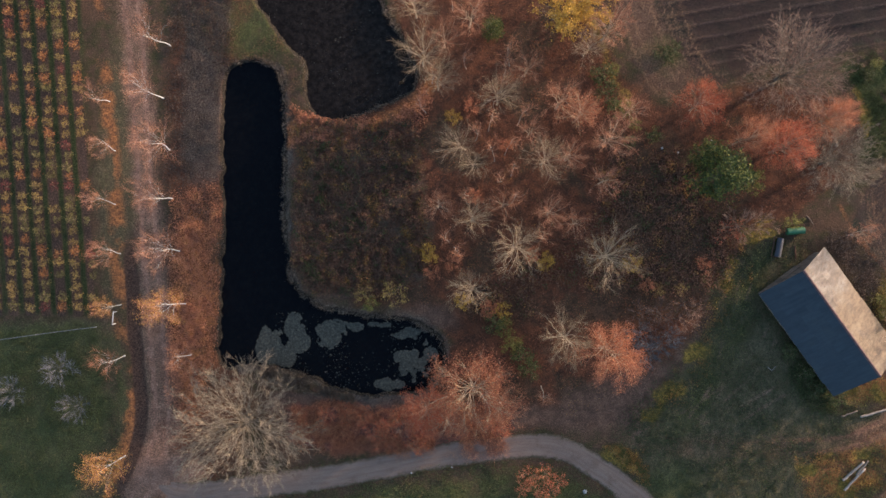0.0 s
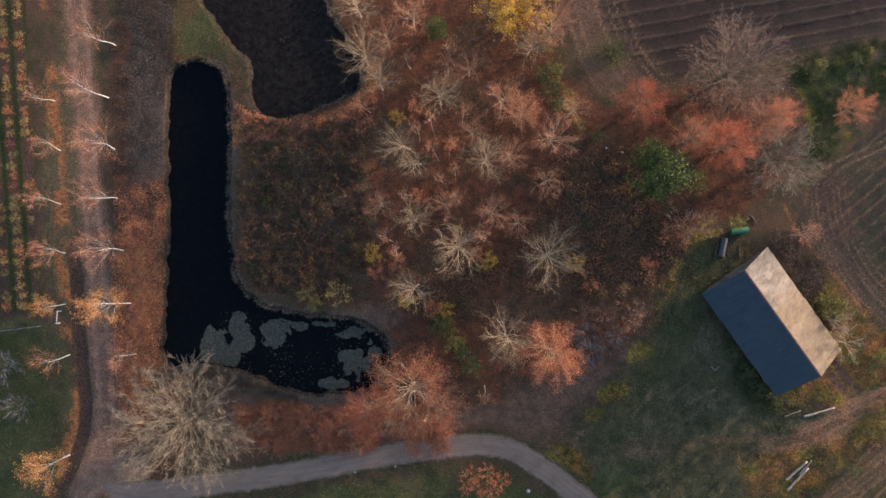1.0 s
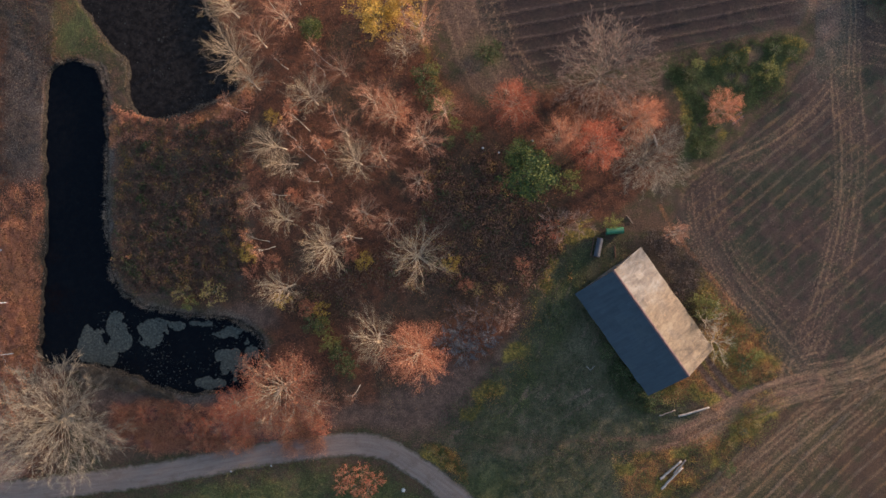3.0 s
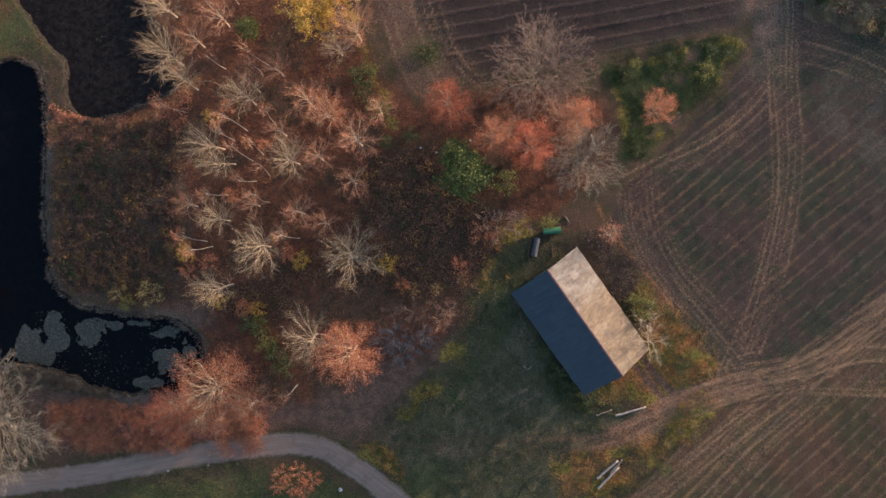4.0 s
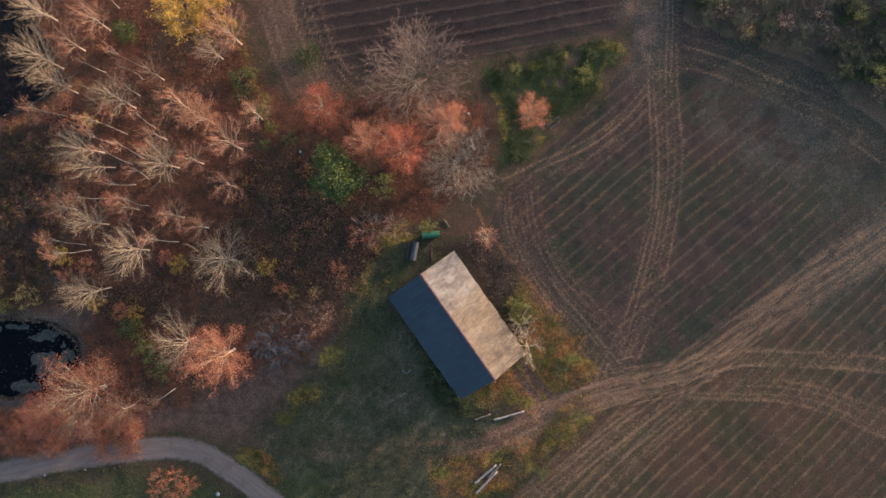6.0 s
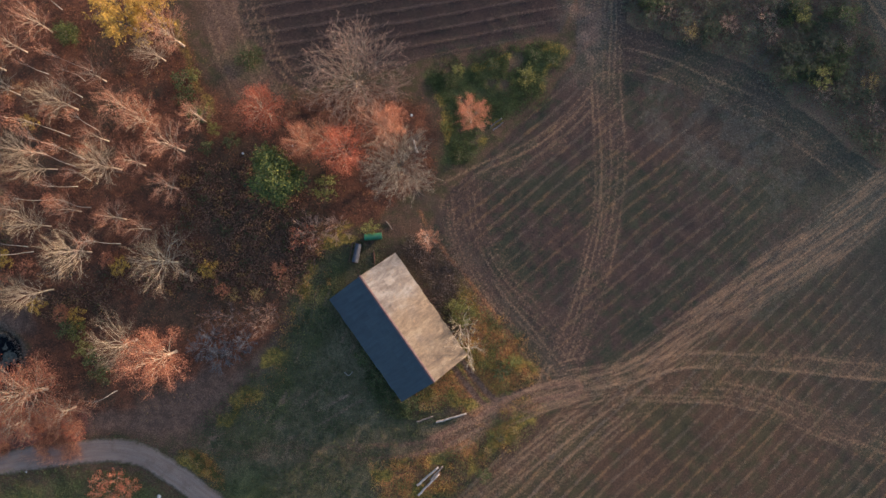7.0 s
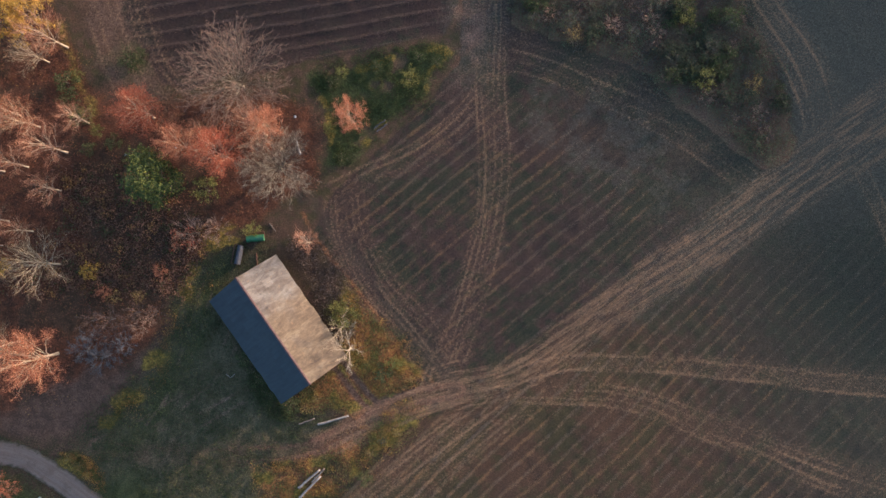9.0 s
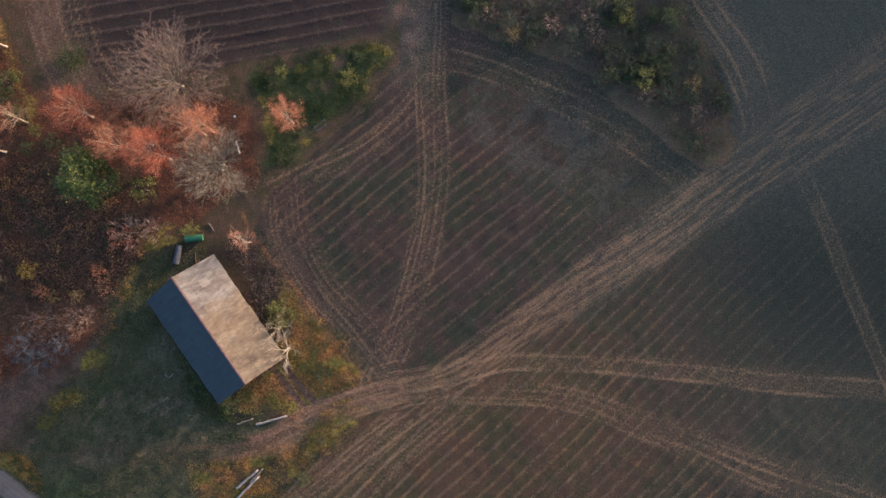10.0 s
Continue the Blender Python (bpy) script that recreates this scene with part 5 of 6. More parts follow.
def make_barn():
    half, length, eave, ridge = 5.57, 17.5, 2.05, 5.5
    barn = new("barn")
    barn.matrix_world = pose(53.85, -7.3, 0, 0, 0, 36.35)
    tagged(barn, "old timber barn with a weathered sheet gable roof", "barn")
    slope = math.atan2(ridge - eave, half)
    run = math.hypot(half, ridge - eave)
    wall_x, wall_y, wall_top = half - 0.55, length / 2 - 0.45, eave + 0.25
    for s in (-1, 1):
        bm = bmesh.new()
        n = 60
        for k in range(n):
            y0 = -wall_y + 2 * wall_y * k / n
            deep = 0.012 * ((k * 7) % 3)
            box(bm, s * wall_x - 0.09 - deep, s * wall_x + 0.09 + deep, y0 + 0.008, y0 + 2 * wall_y / n - 0.008, -0.3, wall_top - 0.02)
        part("side_wall", bm, WOOD_BOARD, barn, "weathered upright boards")
        bm = bmesh.new()
        n = 46
        for k in range(n):
            x0, x1 = -wall_x + 2 * wall_x * k / n + 0.008, -wall_x + 2 * wall_x * (k + 1) / n - 0.008
            deep = 0.012 * ((k * 5) % 3)
            verts = []
            for y in (s * wall_y - 0.09 - deep, s * wall_y + 0.09 + deep):
                for x, z in ((x0, -0.3), (x1, -0.3), (x1, wall_top + (wall_x - abs(x1)) * math.tan(slope) - 0.06), (x0, wall_top + (wall_x - abs(x0)) * math.tan(slope) - 0.06)):
                    verts.append(bm.verts.new((x, y, z)))
            a, b = verts[:4], verts[4:]
            for f in (a[::-1], b, (a[0], a[1], b[1], b[0]), (a[1], a[2], b[2], b[1]), (a[2], a[3], b[3], b[2]), (a[3], a[0], b[0], b[3])):
                bm.faces.new(f)
        part("gable_wall", bm, WOOD_BOARD, barn, "weathered upright gable boards")
        bm = bmesh.new()
        box(bm, -1.6, 1.6, s * (wall_y + 0.14), s * (wall_y + 0.20), 0.05, 2.0, 0.01)
        for k in range(3):
            box(bm, -1.5, 1.5, s * (wall_y + 0.20), s * (wall_y + 0.24), 0.25 + k * 0.75, 0.4 + k * 0.75)
        part("barn_door", bm, WOOD_BOARD, barn, "closed plank barn door")
    # roof: rafters under overlapping corrugated sheets in courses
    old = old_sheet()
    courses, columns = 5, 16
    w, h = length / columns, run / courses
    mesh = {}
    # side -1 faces away from the sun, so its sheets are coloured with shade
    for s, material in ((-1, shaded_sheet()), (1, old)):
        bm = bmesh.new()
        waves = 6
        rows = []
        for k in range(waves * 2 + 1):
            z = 0.022 if k % 2 else 0.0
            y = -w / 2 - 0.03 + (w + 0.06) * k / (waves * 2)
            rows.append([bm.verts.new((-h / 2 - 0.06, y, z - 0.012)), bm.verts.new((h / 2 + 0.06, y, z + 0.012))])
        for a, b in zip(rows, rows[1:]):
            bm.faces.new((a[0], a[1], b[1], b[0]))
        me = bpy.data.meshes.new("roof_sheet")
        bm.to_mesh(me)
        bm.free()
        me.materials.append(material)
        mesh[s] = me
        bm = bmesh.new()
        box(bm, -run / 2 - 0.02, run / 2, -length / 2 + 0.05, length / 2 - 0.05, -0.16, -0.03)
        deck = part("roof_deck", bm, WOOD_BOARD, barn, "wooden roof boarding under the sheets")
        deck.matrix_local = Matrix.Translation((s * half / 2, 0, (eave + ridge) / 2)) @ pose(0, 0, 0, 0, s * math.degrees(slope), 0) @ pose(0, 0, 0, 0, 0, 0 if s > 0 else 180)
        if s < 0:
            deck.matrix_local = Matrix.Translation((s * half / 2, 0, (eave + ridge) / 2)) @ pose(0, 0, 0, 0, -math.degrees(slope), 0)
        rng = random.Random(5 + s)
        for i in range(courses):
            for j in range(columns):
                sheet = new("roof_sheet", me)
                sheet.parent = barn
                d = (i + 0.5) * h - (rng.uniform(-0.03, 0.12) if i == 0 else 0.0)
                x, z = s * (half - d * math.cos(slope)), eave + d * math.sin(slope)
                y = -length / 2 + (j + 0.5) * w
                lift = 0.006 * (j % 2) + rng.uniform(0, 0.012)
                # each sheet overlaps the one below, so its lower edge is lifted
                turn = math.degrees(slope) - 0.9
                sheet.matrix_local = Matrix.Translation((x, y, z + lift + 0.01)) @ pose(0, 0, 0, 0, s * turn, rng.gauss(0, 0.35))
    for k in range(12):
        bm = bmesh.new()
        y0, y1 = -length / 2 - 0.05 + (length + 0.1) * k / 12, -length / 2 - 0.05 + (length + 0.1) * (k + 1) / 12 + 0.04
        prof = [(-0.20, -0.09), (-0.09, 0.035), (0, 0.06), (0.09, 0.035), (0.20, -0.09)]
        rows = [[bm.verts.new((x, y, ridge + z + 0.03 + 0.004 * (k % 2))) for x, z in prof] for y in (y0, y1)]
        for i in range(4):
            bm.faces.new((rows[0][i], rows[0][i + 1], rows[1][i + 1], rows[1][i]))
        part("ridge_cap", bm, RIDGE, barn)
    for s in (-1, 1):
        for e in (-1, 1):
            bm = bmesh.new()
            box(bm, -run / 2, run / 2, -0.02, 0.02, -0.19, 0.0, 0.008)
            board = part("barge_board", bm, WOOD_BOARD, barn, "greyed board along the gable edge")
            board.matrix_local = Matrix.Translation((s * half / 2, e * (length / 2 - 0.03), (eave + ridge) / 2 - 0.01)) @ pose(0, 0, 0, 0, s * math.degrees(slope), 0)
    return barn


make_barn()


# ---- trees ----
for kind, x, y, tall, reach in (
    ("lime_1", -27.3, -22.3, 13.0, 9.6), ("oak_1", 47.3, 27.2, 12.5, 7.8),
    ("bigorange_1", 4.0, -17.1, 12.5, 5.8), ("orange_1", 22.2, -11.5, 15.0, 4.4), ("fine_1", 16.6, -9.9, 12.0, 4.4),
    ("bare_1", 22.1, 1.2, 12.5, 4.9), ("bare_2", 9.6, 2.4, 13.0, 4.4), ("bare_2", 3.8, 6.0, 12.5, 3.0),
    ("bare_3", 13.6, 14.3, 12.5, 3.7), ("bare_3", 7.1, 22.8, 12.0, 3.7),
    ("bare_1", -3.5, 28.3, 13.5, 4.0), ("bare_2", -1.3, 24.8, 13.0, 3.2), ("bare_3", -4.6, 35.3, 12.0, 3.6), ("thinorange_2", 18.4, 20.8, 10.5, 3.2), ("haze_1", 15.6, 22.4, 12.0, 3.4),
    ("haze_2", 22.5, 17.2, 11.5, 3.6), ("haze_1", 21.8, 11.7, 8.5, 2.8), ("gold_1", 15.6, 34.2, 12.0, 4.0), ("gold_1", 19.3, 35.6, 11.0, 3.2), ("haze_2", 22.0, 32.4, 12.5, 3.4), ("bare_3", 19.4, 30.2, 9.0, 3.2),
    ("red_1", 34.8, 22.4, 10.5, 3.4), ("red_2", 46.2, 16.6, 12.0, 3.5), ("orange_2", 41.0, 17.7, 13.0, 2.9), ("haze_1", 43.4, 18.6, 10.0, 3.4), ("orange_1", 52.2, 20.6, 11.5, 2.6), ("haze_2", 51.0, 20.2, 12.5, 3.6),
    ("spruce_1", 37.4, 12.6, 12.0, 3.6), ("spruce_2", 35.8, 15.2, 9.5, 2.2), ("spruce_2", 6.3, 33.0, 5.0, 1.6),
    ("lime_1", 53.5, 15.2, 11.5, 5.6), ("orange_2", 63.5, 22.2, 10.0, 2.5), ("dead_1", 62.5, -7.0, 7.2, 2.9), ("dead_2", 63.8, -9.9, 7.0, 3.2),
     ("haze_2", 57.8, 5.0, 6.0, 1.9), ("red_1", -2.3, -20.6, 7.0, 3.6), ("haze_1", 8.2, -19.6, 7.5, 3.6), ("haze_2", 0.6, -21.8, 6.0, 3.2),
    ("haze_2", 25.4, 21.5, 8.0, 2.6), ("haze_2", 14.5, 7.2, 8.0, 2.8), ("haze_1", 11.0, 27.0, 9.0, 2.8), ("haze_2", 3.0, 34.0, 10.0, 3.0), ("haze_1", -0.5, 31.0, 9.5, 3.0),
    ("haze_1", 8.0, 8.2, 8.5, 2.6), ("haze_2", 17.0, 15.0, 8.5, 2.6), ("haze_1", 18.0, 5.8, 7.5, 2.6), ("haze_2", -1.0, 8.0, 8.0, 2.4), ("haze_1", 11.6, 18.4, 8.5, 2.6),
):
    plant(kind, x, y, tall, reach)

for kind, x, y, tall, reach, lean in (("bare_1", 2.7, 16.3, 10.5, 3.4, (0, -13)), ("bare_2", 4.4, 14.2, 12.5, 2.6, (8, -8)), ("bare_3", 4.4, -3.0, 11.0, 3.4, (4, -9))):
    plant(kind, x, y, tall, reach, lean=lean)

for x, y, tall in (
    (8.9, 28.5, 13), (8.0, 27.0, 8), (2.7, 27.9, 8), (6.0, 19.0, 15), (4.1, 17.6, 9), (8.4, 15.6, 12), (6.9, 14.7, 10), (10.1, 19.9, 10), (7.7, 24.6, 7.5), (-3.0, 21.5, 10),
    (0.6, 36.5, 8), (4.3, 37.3, 8), (-2.2, 25.7, 7), (7.4, 11.8, 10.5), (9.3, 12.6, 7.5), (3.4, 9.7, 9.5), (9.4, 8.8, 11), (1.4, 2.3, 13), (0.6, 3.0, 11.5), (13.8, 3.7, 10.5), (14.0, -17.2, 8), (57.3, 4.9, 7.5),
):
    k = int(abs(x * 7 + y * 3)) % 3
    plant("slim_%d" % (k + 1), x, y, tall * 1.15, 1.2 + 0.2 * k, lean=((y * 3.7) % 9 - 4.5, (x * 5.3) % 9 - 5.5))

for kind, x, y, tall, reach, lean in (
    ("roadside_1", -40.7, 23.0, 13.0, 3.2, -2), ("roadside_2", -39.1, 8.6, 13.0, 3.1, -1), ("roadside_1", -37.9, 1.1, 14.5, 3.6, 0), ("roadgold_1", -36.7, -6.4, 15.0, 3.0, 0), ("roadside_2", -48.4, 22.4, 8.5, 2.2, 0),
    ("roadside_1", -47.2, 7.6, 10.5, 2.1, 0), ("roadside_2", -46.3, 0.6, 10.0, 2.4, 0), ("roadgold_1", -46.0, -6.7, 9.0, 1.6, 0), ("roadside_1", -45.2, -13.9, 10.0, 2.6, 0), ("roadside_2", -35.7, -13.6, 8.0, 2.5, 0),
    ("roadgold_1", -44.8, -28.1, 11.0, 3.2, 0), ("roadside_2", -47.4, 15.3, 8.0, 2.2, 0), ("roadside_1", -39.7, 15.6, 11.5, 4.0, 0), ("roadside_2", -39.9, 30.6, 12.5, 3.2, 0),
):
    plant(kind, x, y, tall, reach, lean=(0, lean))

# ---- shrubs ----
for kind, x, y, tall, reach in (
    ("greybush_1", -60.5, -19.0, 3.5, 2.6), ("greybush_2", -54.1, -15.7, 3.5, 2.9), ("greybush_1", -51.6, -21.0, 4.0, 2.6),
    ("greybush_1", 26.3, -11.0, 3.2, 2.5), ("greybush_2", 28.8, -11.8, 3.2, 2.7), ("greybush_1", 30.8, -11.0, 3.0, 2.2), ("greybush_2", 27.8, -9.4, 3.6, 2.3), ("willow_1", 30.2, -8.8, 3.6, 2.2), ("redbush_1", 12.4, -29.6, 1.6, 1.6), ("redbush_2", 14.6, -29.4, 1.6, 1.7), ("redbush_2", 16.4, -30.6, 1.5, 1.5), ("redbush_1", 13.4, -31.4, 1.7, 1.7), ("redbush_1", 15.4, -32.0, 1.5, 1.6), ("redbush_2", 11.6, -31.6, 1.4, 1.4), ("willow_1", 36.2, -5.2, 3.0, 1.6), ("greybush_1", 32.2, -9.8, 3.4, 1.8), ("willow_2", 30.2, -6.4, 4.5, 2.6), ("willow_1", 27.8, -6.6, 4.2, 2.4), ("willow_2", 32.6, -7.4, 4.0, 2.2), ("beigebush_1", 34.4, -7.6, 3.6, 2.0), ("beigebush_2", 35.4, -6.2, 3.4, 1.8), ("willow_1", 33.8, -5.4, 4.0, 2.0),
    ("beigebush_1", 41.8, 6.0, 5.0, 3.2), ("beigebush_2", 44.6, 6.6, 4.5, 2.6), ("redbush_1", 40.0, 5.2, 4.0, 2.2), ("limebush_1", 43.1, 12.1, 4.5, 2.0), ("limebush_2", 71.3, 28.7, 3.2, 1.7),
    ("limebush_1", 62.9, -5.3, 3.4, 2.1), ("limebush_2", 62.0, -4.2, 2.4, 1.4), ("limebush_2", 49.4, 6.6, 2.0, 1.4), ("greenbush_2", 26.0, 17.6, 2.0, 1.0), ("greenbush_1", 29.4, 18.6, 2.0, 1.2),
    ("ochrebush_1", -11.3, -4.6, 2.6, 1.7), ("ochrebush_2", -7.0, -4.4, 2.6, 1.9), ("limebush_1", -10.4, -6.0, 2.0, 1.2), ("goldbush_1", -2.2, 1.4, 2.2, 1.5), ("orangebush_1", -1.9, -1.2, 2.2, 1.3),
    ("orangebush_1", 1.2, 0.2, 2.4, 1.4), ("goldbush_2", 2.6, -5.4, 2.4, 1.3), ("orangebush_2", 6.4, -6.4, 2.6, 1.4), ("goldbush_2", 8.2, -6.6, 2.2, 1.4), ("limebush_1", 8.6, -9.0, 2.4, 1.6), ("greenbush_1", 7.4, -8.4, 2.6, 1.6), ("limebush_2", 9.8, -11.4, 2.4, 1.7), ("greenbush_2", 11.2, -13.0, 2.4, 1.7), ("greenbush_1", 12.4, -14.6, 2.2, 1.5),
    ("orangebush_1", 3.4, 22.2, 3.0, 1.3), ("orangebush_2", 3.9, 9.6, 2.4, 1.2), ("orangebush_1", 4.6, 9.2, 2.0, 1.0), ("goldbush_1", 0.8, 20.8, 2.4, 1.2), ("orangebush_2", 8.4, 17.0, 2.0, 1.0), ("orangebush_2", 12.4, 1.4, 2.2, 1.2), ("goldbush_1", 14.2, 0.4, 2.2, 1.4), ("goldbush_2", 26.6, 0.2, 2.2, 1.4), ("ochrebush_1", 30.4, -3.4, 1.6, 1.0), ("orangebush_1", 28.8, -2.6, 2.0, 1.2), ("ochrebush_1", 33.6, -3.0, 1.4, 1.0), ("orangebush_1", 36.6, 0.6, 2.0, 1.2),
    ("limebush_1", 23.8, 28.2, 1.2, 1.0), ("greenbush_2", 22.4, 27.2, 1.8, 1.8), ("greenbush_1", 22.8, 24.8, 1.6, 1.6), ("limebush_1", 25.4, 22.8, 1.4, 1.3), ("greenbush_1", 31.3, 30.4, 0.9, 1.6), ("limebush_2", 26.8, 20.4, 1.2, 1.2), ("greenbush_2", 24.2, 22.4, 1.6, 1.5), ("greenbush_1", 32.6, 31.4, 0.7, 1.2),
    ("greenbush_1", 60.4, 28.0, 0.8, 1.1), ("greenbush_2", 66.6, 30.4, 0.6, 1.0), ("limebush_1", 61.6, 29.6, 1.0, 1.0), ("greenbush_2", 72.6, 32.0, 0.6, 0.9), ("greenbush_1", 75.0, 31.4, 0.6, 0.9), ("limebush_2", 60.0, 21.4, 1.0, 1.1), ("greenbush_1", 62.0, 17.2, 0.9, 1.0),
    ("ochrebush_1", 24.4, -26.2, 0.6, 0.7), ("ochrebush_1", 25.8, -27.2, 0.6, 0.8), ("ochrebush_1", 27.2, -28.6, 0.6, 0.7), ("greenbush_1", 53.0, -16.6, 1.6, 1.4), ("greenbush_2", 55.6, -18.0, 1.6, 1.4), ("greenbush_1", 51.2, -14.6, 1.6, 1.3), ("greenbush_2", 49.0, -11.6, 1.6, 1.2), ("ochrebush_1", 59.2, -17.2, 0.8, 0.7), ("ochrebush_1", 57.4, -18.6, 0.8, 0.7),
    ("greenbush_1", 66.4, -28.0, 1.4, 1.1), ("ochrebush_1", 66.8, -24.6, 0.8, 0.7), ("ochrebush_1", 70.6, -21.6, 0.8, 0.7), ("dullbush_1", 68.6, -22.8, 0.8, 0.7), ("limebush_2", 70.0, -12.0, 1.4, 1.3), ("ochrebush_1", 72.4, -14.0, 0.8, 0.7), ("greenbush_1", 68.4, -13.4, 1.4, 1.4),
):
    plant(kind, x, y, tall, reach)

# the red thicket on the bank between the ponds and the road, and the wild thicket in the field
rng = random.Random(31)
for k in range(34):
    x = rng.uniform(-20, 9)
    y = -23.4 + rng.gauss(0, 1.6)
    plant(rng.choice(("redbush_1", "redbush_2", "redbush_1", "beigebush_1")), x, y, rng.uniform(1.0, 1.8), rng.uniform(1.0, 1.7))
for k in range(420):
    x, y = rng.uniform(84, 128), rng.uniform(16, 50)
    e = inside(np.array([x]), np.array([y]), THICKET)[0]
    if e > 0.3:
        dull = fbm(np.array([x]), np.array([y]), 7.0, 433)[0]
        green = math.exp(-((x - 113) / 8) ** 2 - ((y - 37) / 9) ** 2) + math.exp(-((x - 90) / 5) ** 2 - ((y - 42) / 7) ** 2) + (dull - 0.5) * 2.2
        if green > 0.62:
            kind = rng.choice(("greenbush_1", "darkbush_1", "darkbush_2", "dullbush_1", "greenbush_2"))
        elif x > 119 or (x > 113 and green < 0.2):
            kind = rng.choice(("darkbush_1", "willow_1", "willow_2", "dullbush_1", "beigebush_2"))
        elif e < 1.8:
            kind = rng.choice(("dullbush_1", "dullbush_2", "beigebush_1", "dullbush_1"))
        else:
            kind = rng.choice(("beigebush_1", "willow_1", "willow_2", "dullbush_2", "willow_1", "dullbush_1"))
        s = rng.uniform(0.7, 1.8) if e > 1.5 else rng.uniform(0.5, 1.0)
        plant(kind, x, y, s * rng.uniform(0.9, 1.3), s)
for x, y, s in ((94.8, 35.5, 1.3), (113.6, 29.4, 1.8), (120.8, 29.0, 1.3), (110.6, 38.4, 1.6)):
    plant("limebush_1" if s > 1.5 else "ochrebush_1", x, y, s * 1.4, s)

# ---- nursery rows ----
for row in range(9):
    for k in range(33):
        y = 42.5 - k * 1.55 + rng.uniform(-0.25, 0.25)
        x = -51.2 - 2.3 * row - (y - 10) * 0.105 + rng.uniform(-0.12, 0.12)
        if y < -7.6 or x < -68 or rng.random() < (0.45 if row == 0 else 0.06):
            continue
        kind = rng.choices(("younggold", "youngorange", "younglime", "youngred"), (5, 1.5, 3, 1.2) if y < 18 else (4, 5, 1, 1))[0]
        s = rng.uniform(0.7, 1.0)
        plant("%s_%d" % (kind, rng.randint(1, 2)), x, y, s * 1.5, s * 0.82)


# ---- undergrowth, litter and straw ----
def strew(name, label, category, material, count, area, size, tall, seed, where=None, flat=0.4, spread=0.05):
    """Very many small leaves strewn over an area, heaped by noise."""
    r = np.random.RandomState(seed)
    lo, hi = np.min(area, 0), np.max(area, 0)
    x, y = r.uniform(lo[0], hi[0], count * 4), r.uniform(lo[1], hi[1], count * 4)
    ok = (inside(x + (fbm(x, y, 6, seed) - 0.5) * 6, y + (fbm(x, y, 6, seed + 5) - 0.5) * 6, np.asarray(area)) > r.normal(0, 0.6, len(x))) & (fbm(x, y, 2.2, seed + 8, 3) + r.uniform(-0.25, 0.25, len(x)) > 0.45)
    if where is not None:
        ok &= where(x, y)
    x, y = x[ok][:count], y[ok][:count]
    heap = np.clip(fbm(x, y, 1.1, seed + 3, 3) * 1.8 - 0.4, 0.05, 1.2)
    z = height_at(x, y) + 0.03 + tall * heap * np.sqrt(r.uniform(0.1, 1, len(x)))
    v, f = leaf_quads(np.stack([x, y, z], 1), r, size, spread, flat)
    ob = mesh_object(name, v.tolist(), f.tolist(), material)
    return tagged(ob, label, category, kind="stuff")


def dry(x, y):
    return np.maximum(inside(x, y, POND), inside(x, y, DARK_POND)) < -0.25


strew("bramble_thicket", "dense bramble thicket of dark, green and rusty leaves", "undergrowth", BRAMBLE, 46000, BRAMBLES, 0.13, 0.85, 201, dry)
strew("bramble_thicket", "low brambles and seedlings under the wild thicket", "undergrowth", DULL_LEAF, 36000, THICKET, 0.10, 0.9, 211)
strew("fallen_leaves", "red-brown fallen leaves strewn over the wood floor", "leaf litter", LITTER, 50000, WOOD, 0.085, 0.22, 221, lambda x, y: dry(x, y) & (field_at("bare", x, y) < 0.45))
strew("wood_undergrowth", "dark bramble patches on the wood floor", "undergrowth", BRAMBLE, 18000, np.array([(22, 14), (33, 18), (43, 7), (40, -4), (28, -4), (14, -2), (12, -8), (3, -6), (16, 2), (22, 8)]), 0.12, 0.7, 231, dry)
chance = np.random.RandomState(9)
strew("rusty_weeds", "rusty orange weeds along the pond bank", "undergrowth", RUST_WEED, 36000, np.array([(-31.5, 17), (-31.5, -14), (-34.5, -21), (-37, -25), (-39, -20), (-39.5, 16)]), 0.07, 0.5, 241, lambda x, y: dry(x, y) & (field_at("rust", x, y) > chance.uniform(0.15, 0.75, len(x))))
strew("rusty_weeds", "orange weeds round the dark pond's shore", "undergrowth", RUST_WEED, 15000, np.array([(-23, 21.5), (-19, 20.6), (-14, 20), (-8, 21.4), (-3, 26), (-2, 24), (-8, 18.5), (-13, 16.5), (-19, 16.5), (-23, 16)]), 0.10, 0.5, 245, dry)
strew("golden_weeds", "golden and rusty weeds on the field's verge", "undergrowth", GOLD_WEED, 15000, VERGE, 0.06, 0.30, 261)
strew("golden_weeds", "golden and green weeds on the bank behind the barn", "undergrowth", GOLD_WEED, 15000, BANK, 0.06, 0.30, 265, lambda x, y: np.maximum(field_at("dirt", x, y), field_at("earth", x, y)) < 0.35)
strew("golden_weeds", "golden and green weeds in patches between the trees", "undergrowth", GOLD_WEED, 15000, WOOD, 0.06, 0.25, 263, lambda x, y: dry(x, y) & ((fbm(x, y, 4.5, 264) > 0.6) | (field_at("deep", x, y) > 0.55)))
strew("green_weeds", "green and yellow weeds on the bank behind the barn", "undergrowth", LIME_LEAF, 9000, BANK, 0.06, 0.35, 267, lambda x, y: np.maximum(field_at("dirt", x, y), field_at("earth", x, y)) < 0.35)
strew("green_weeds", "green weeds on the field's verge", "undergrowth", LIME_LEAF, 7000, VERGE, 0.06, 0.3, 269)
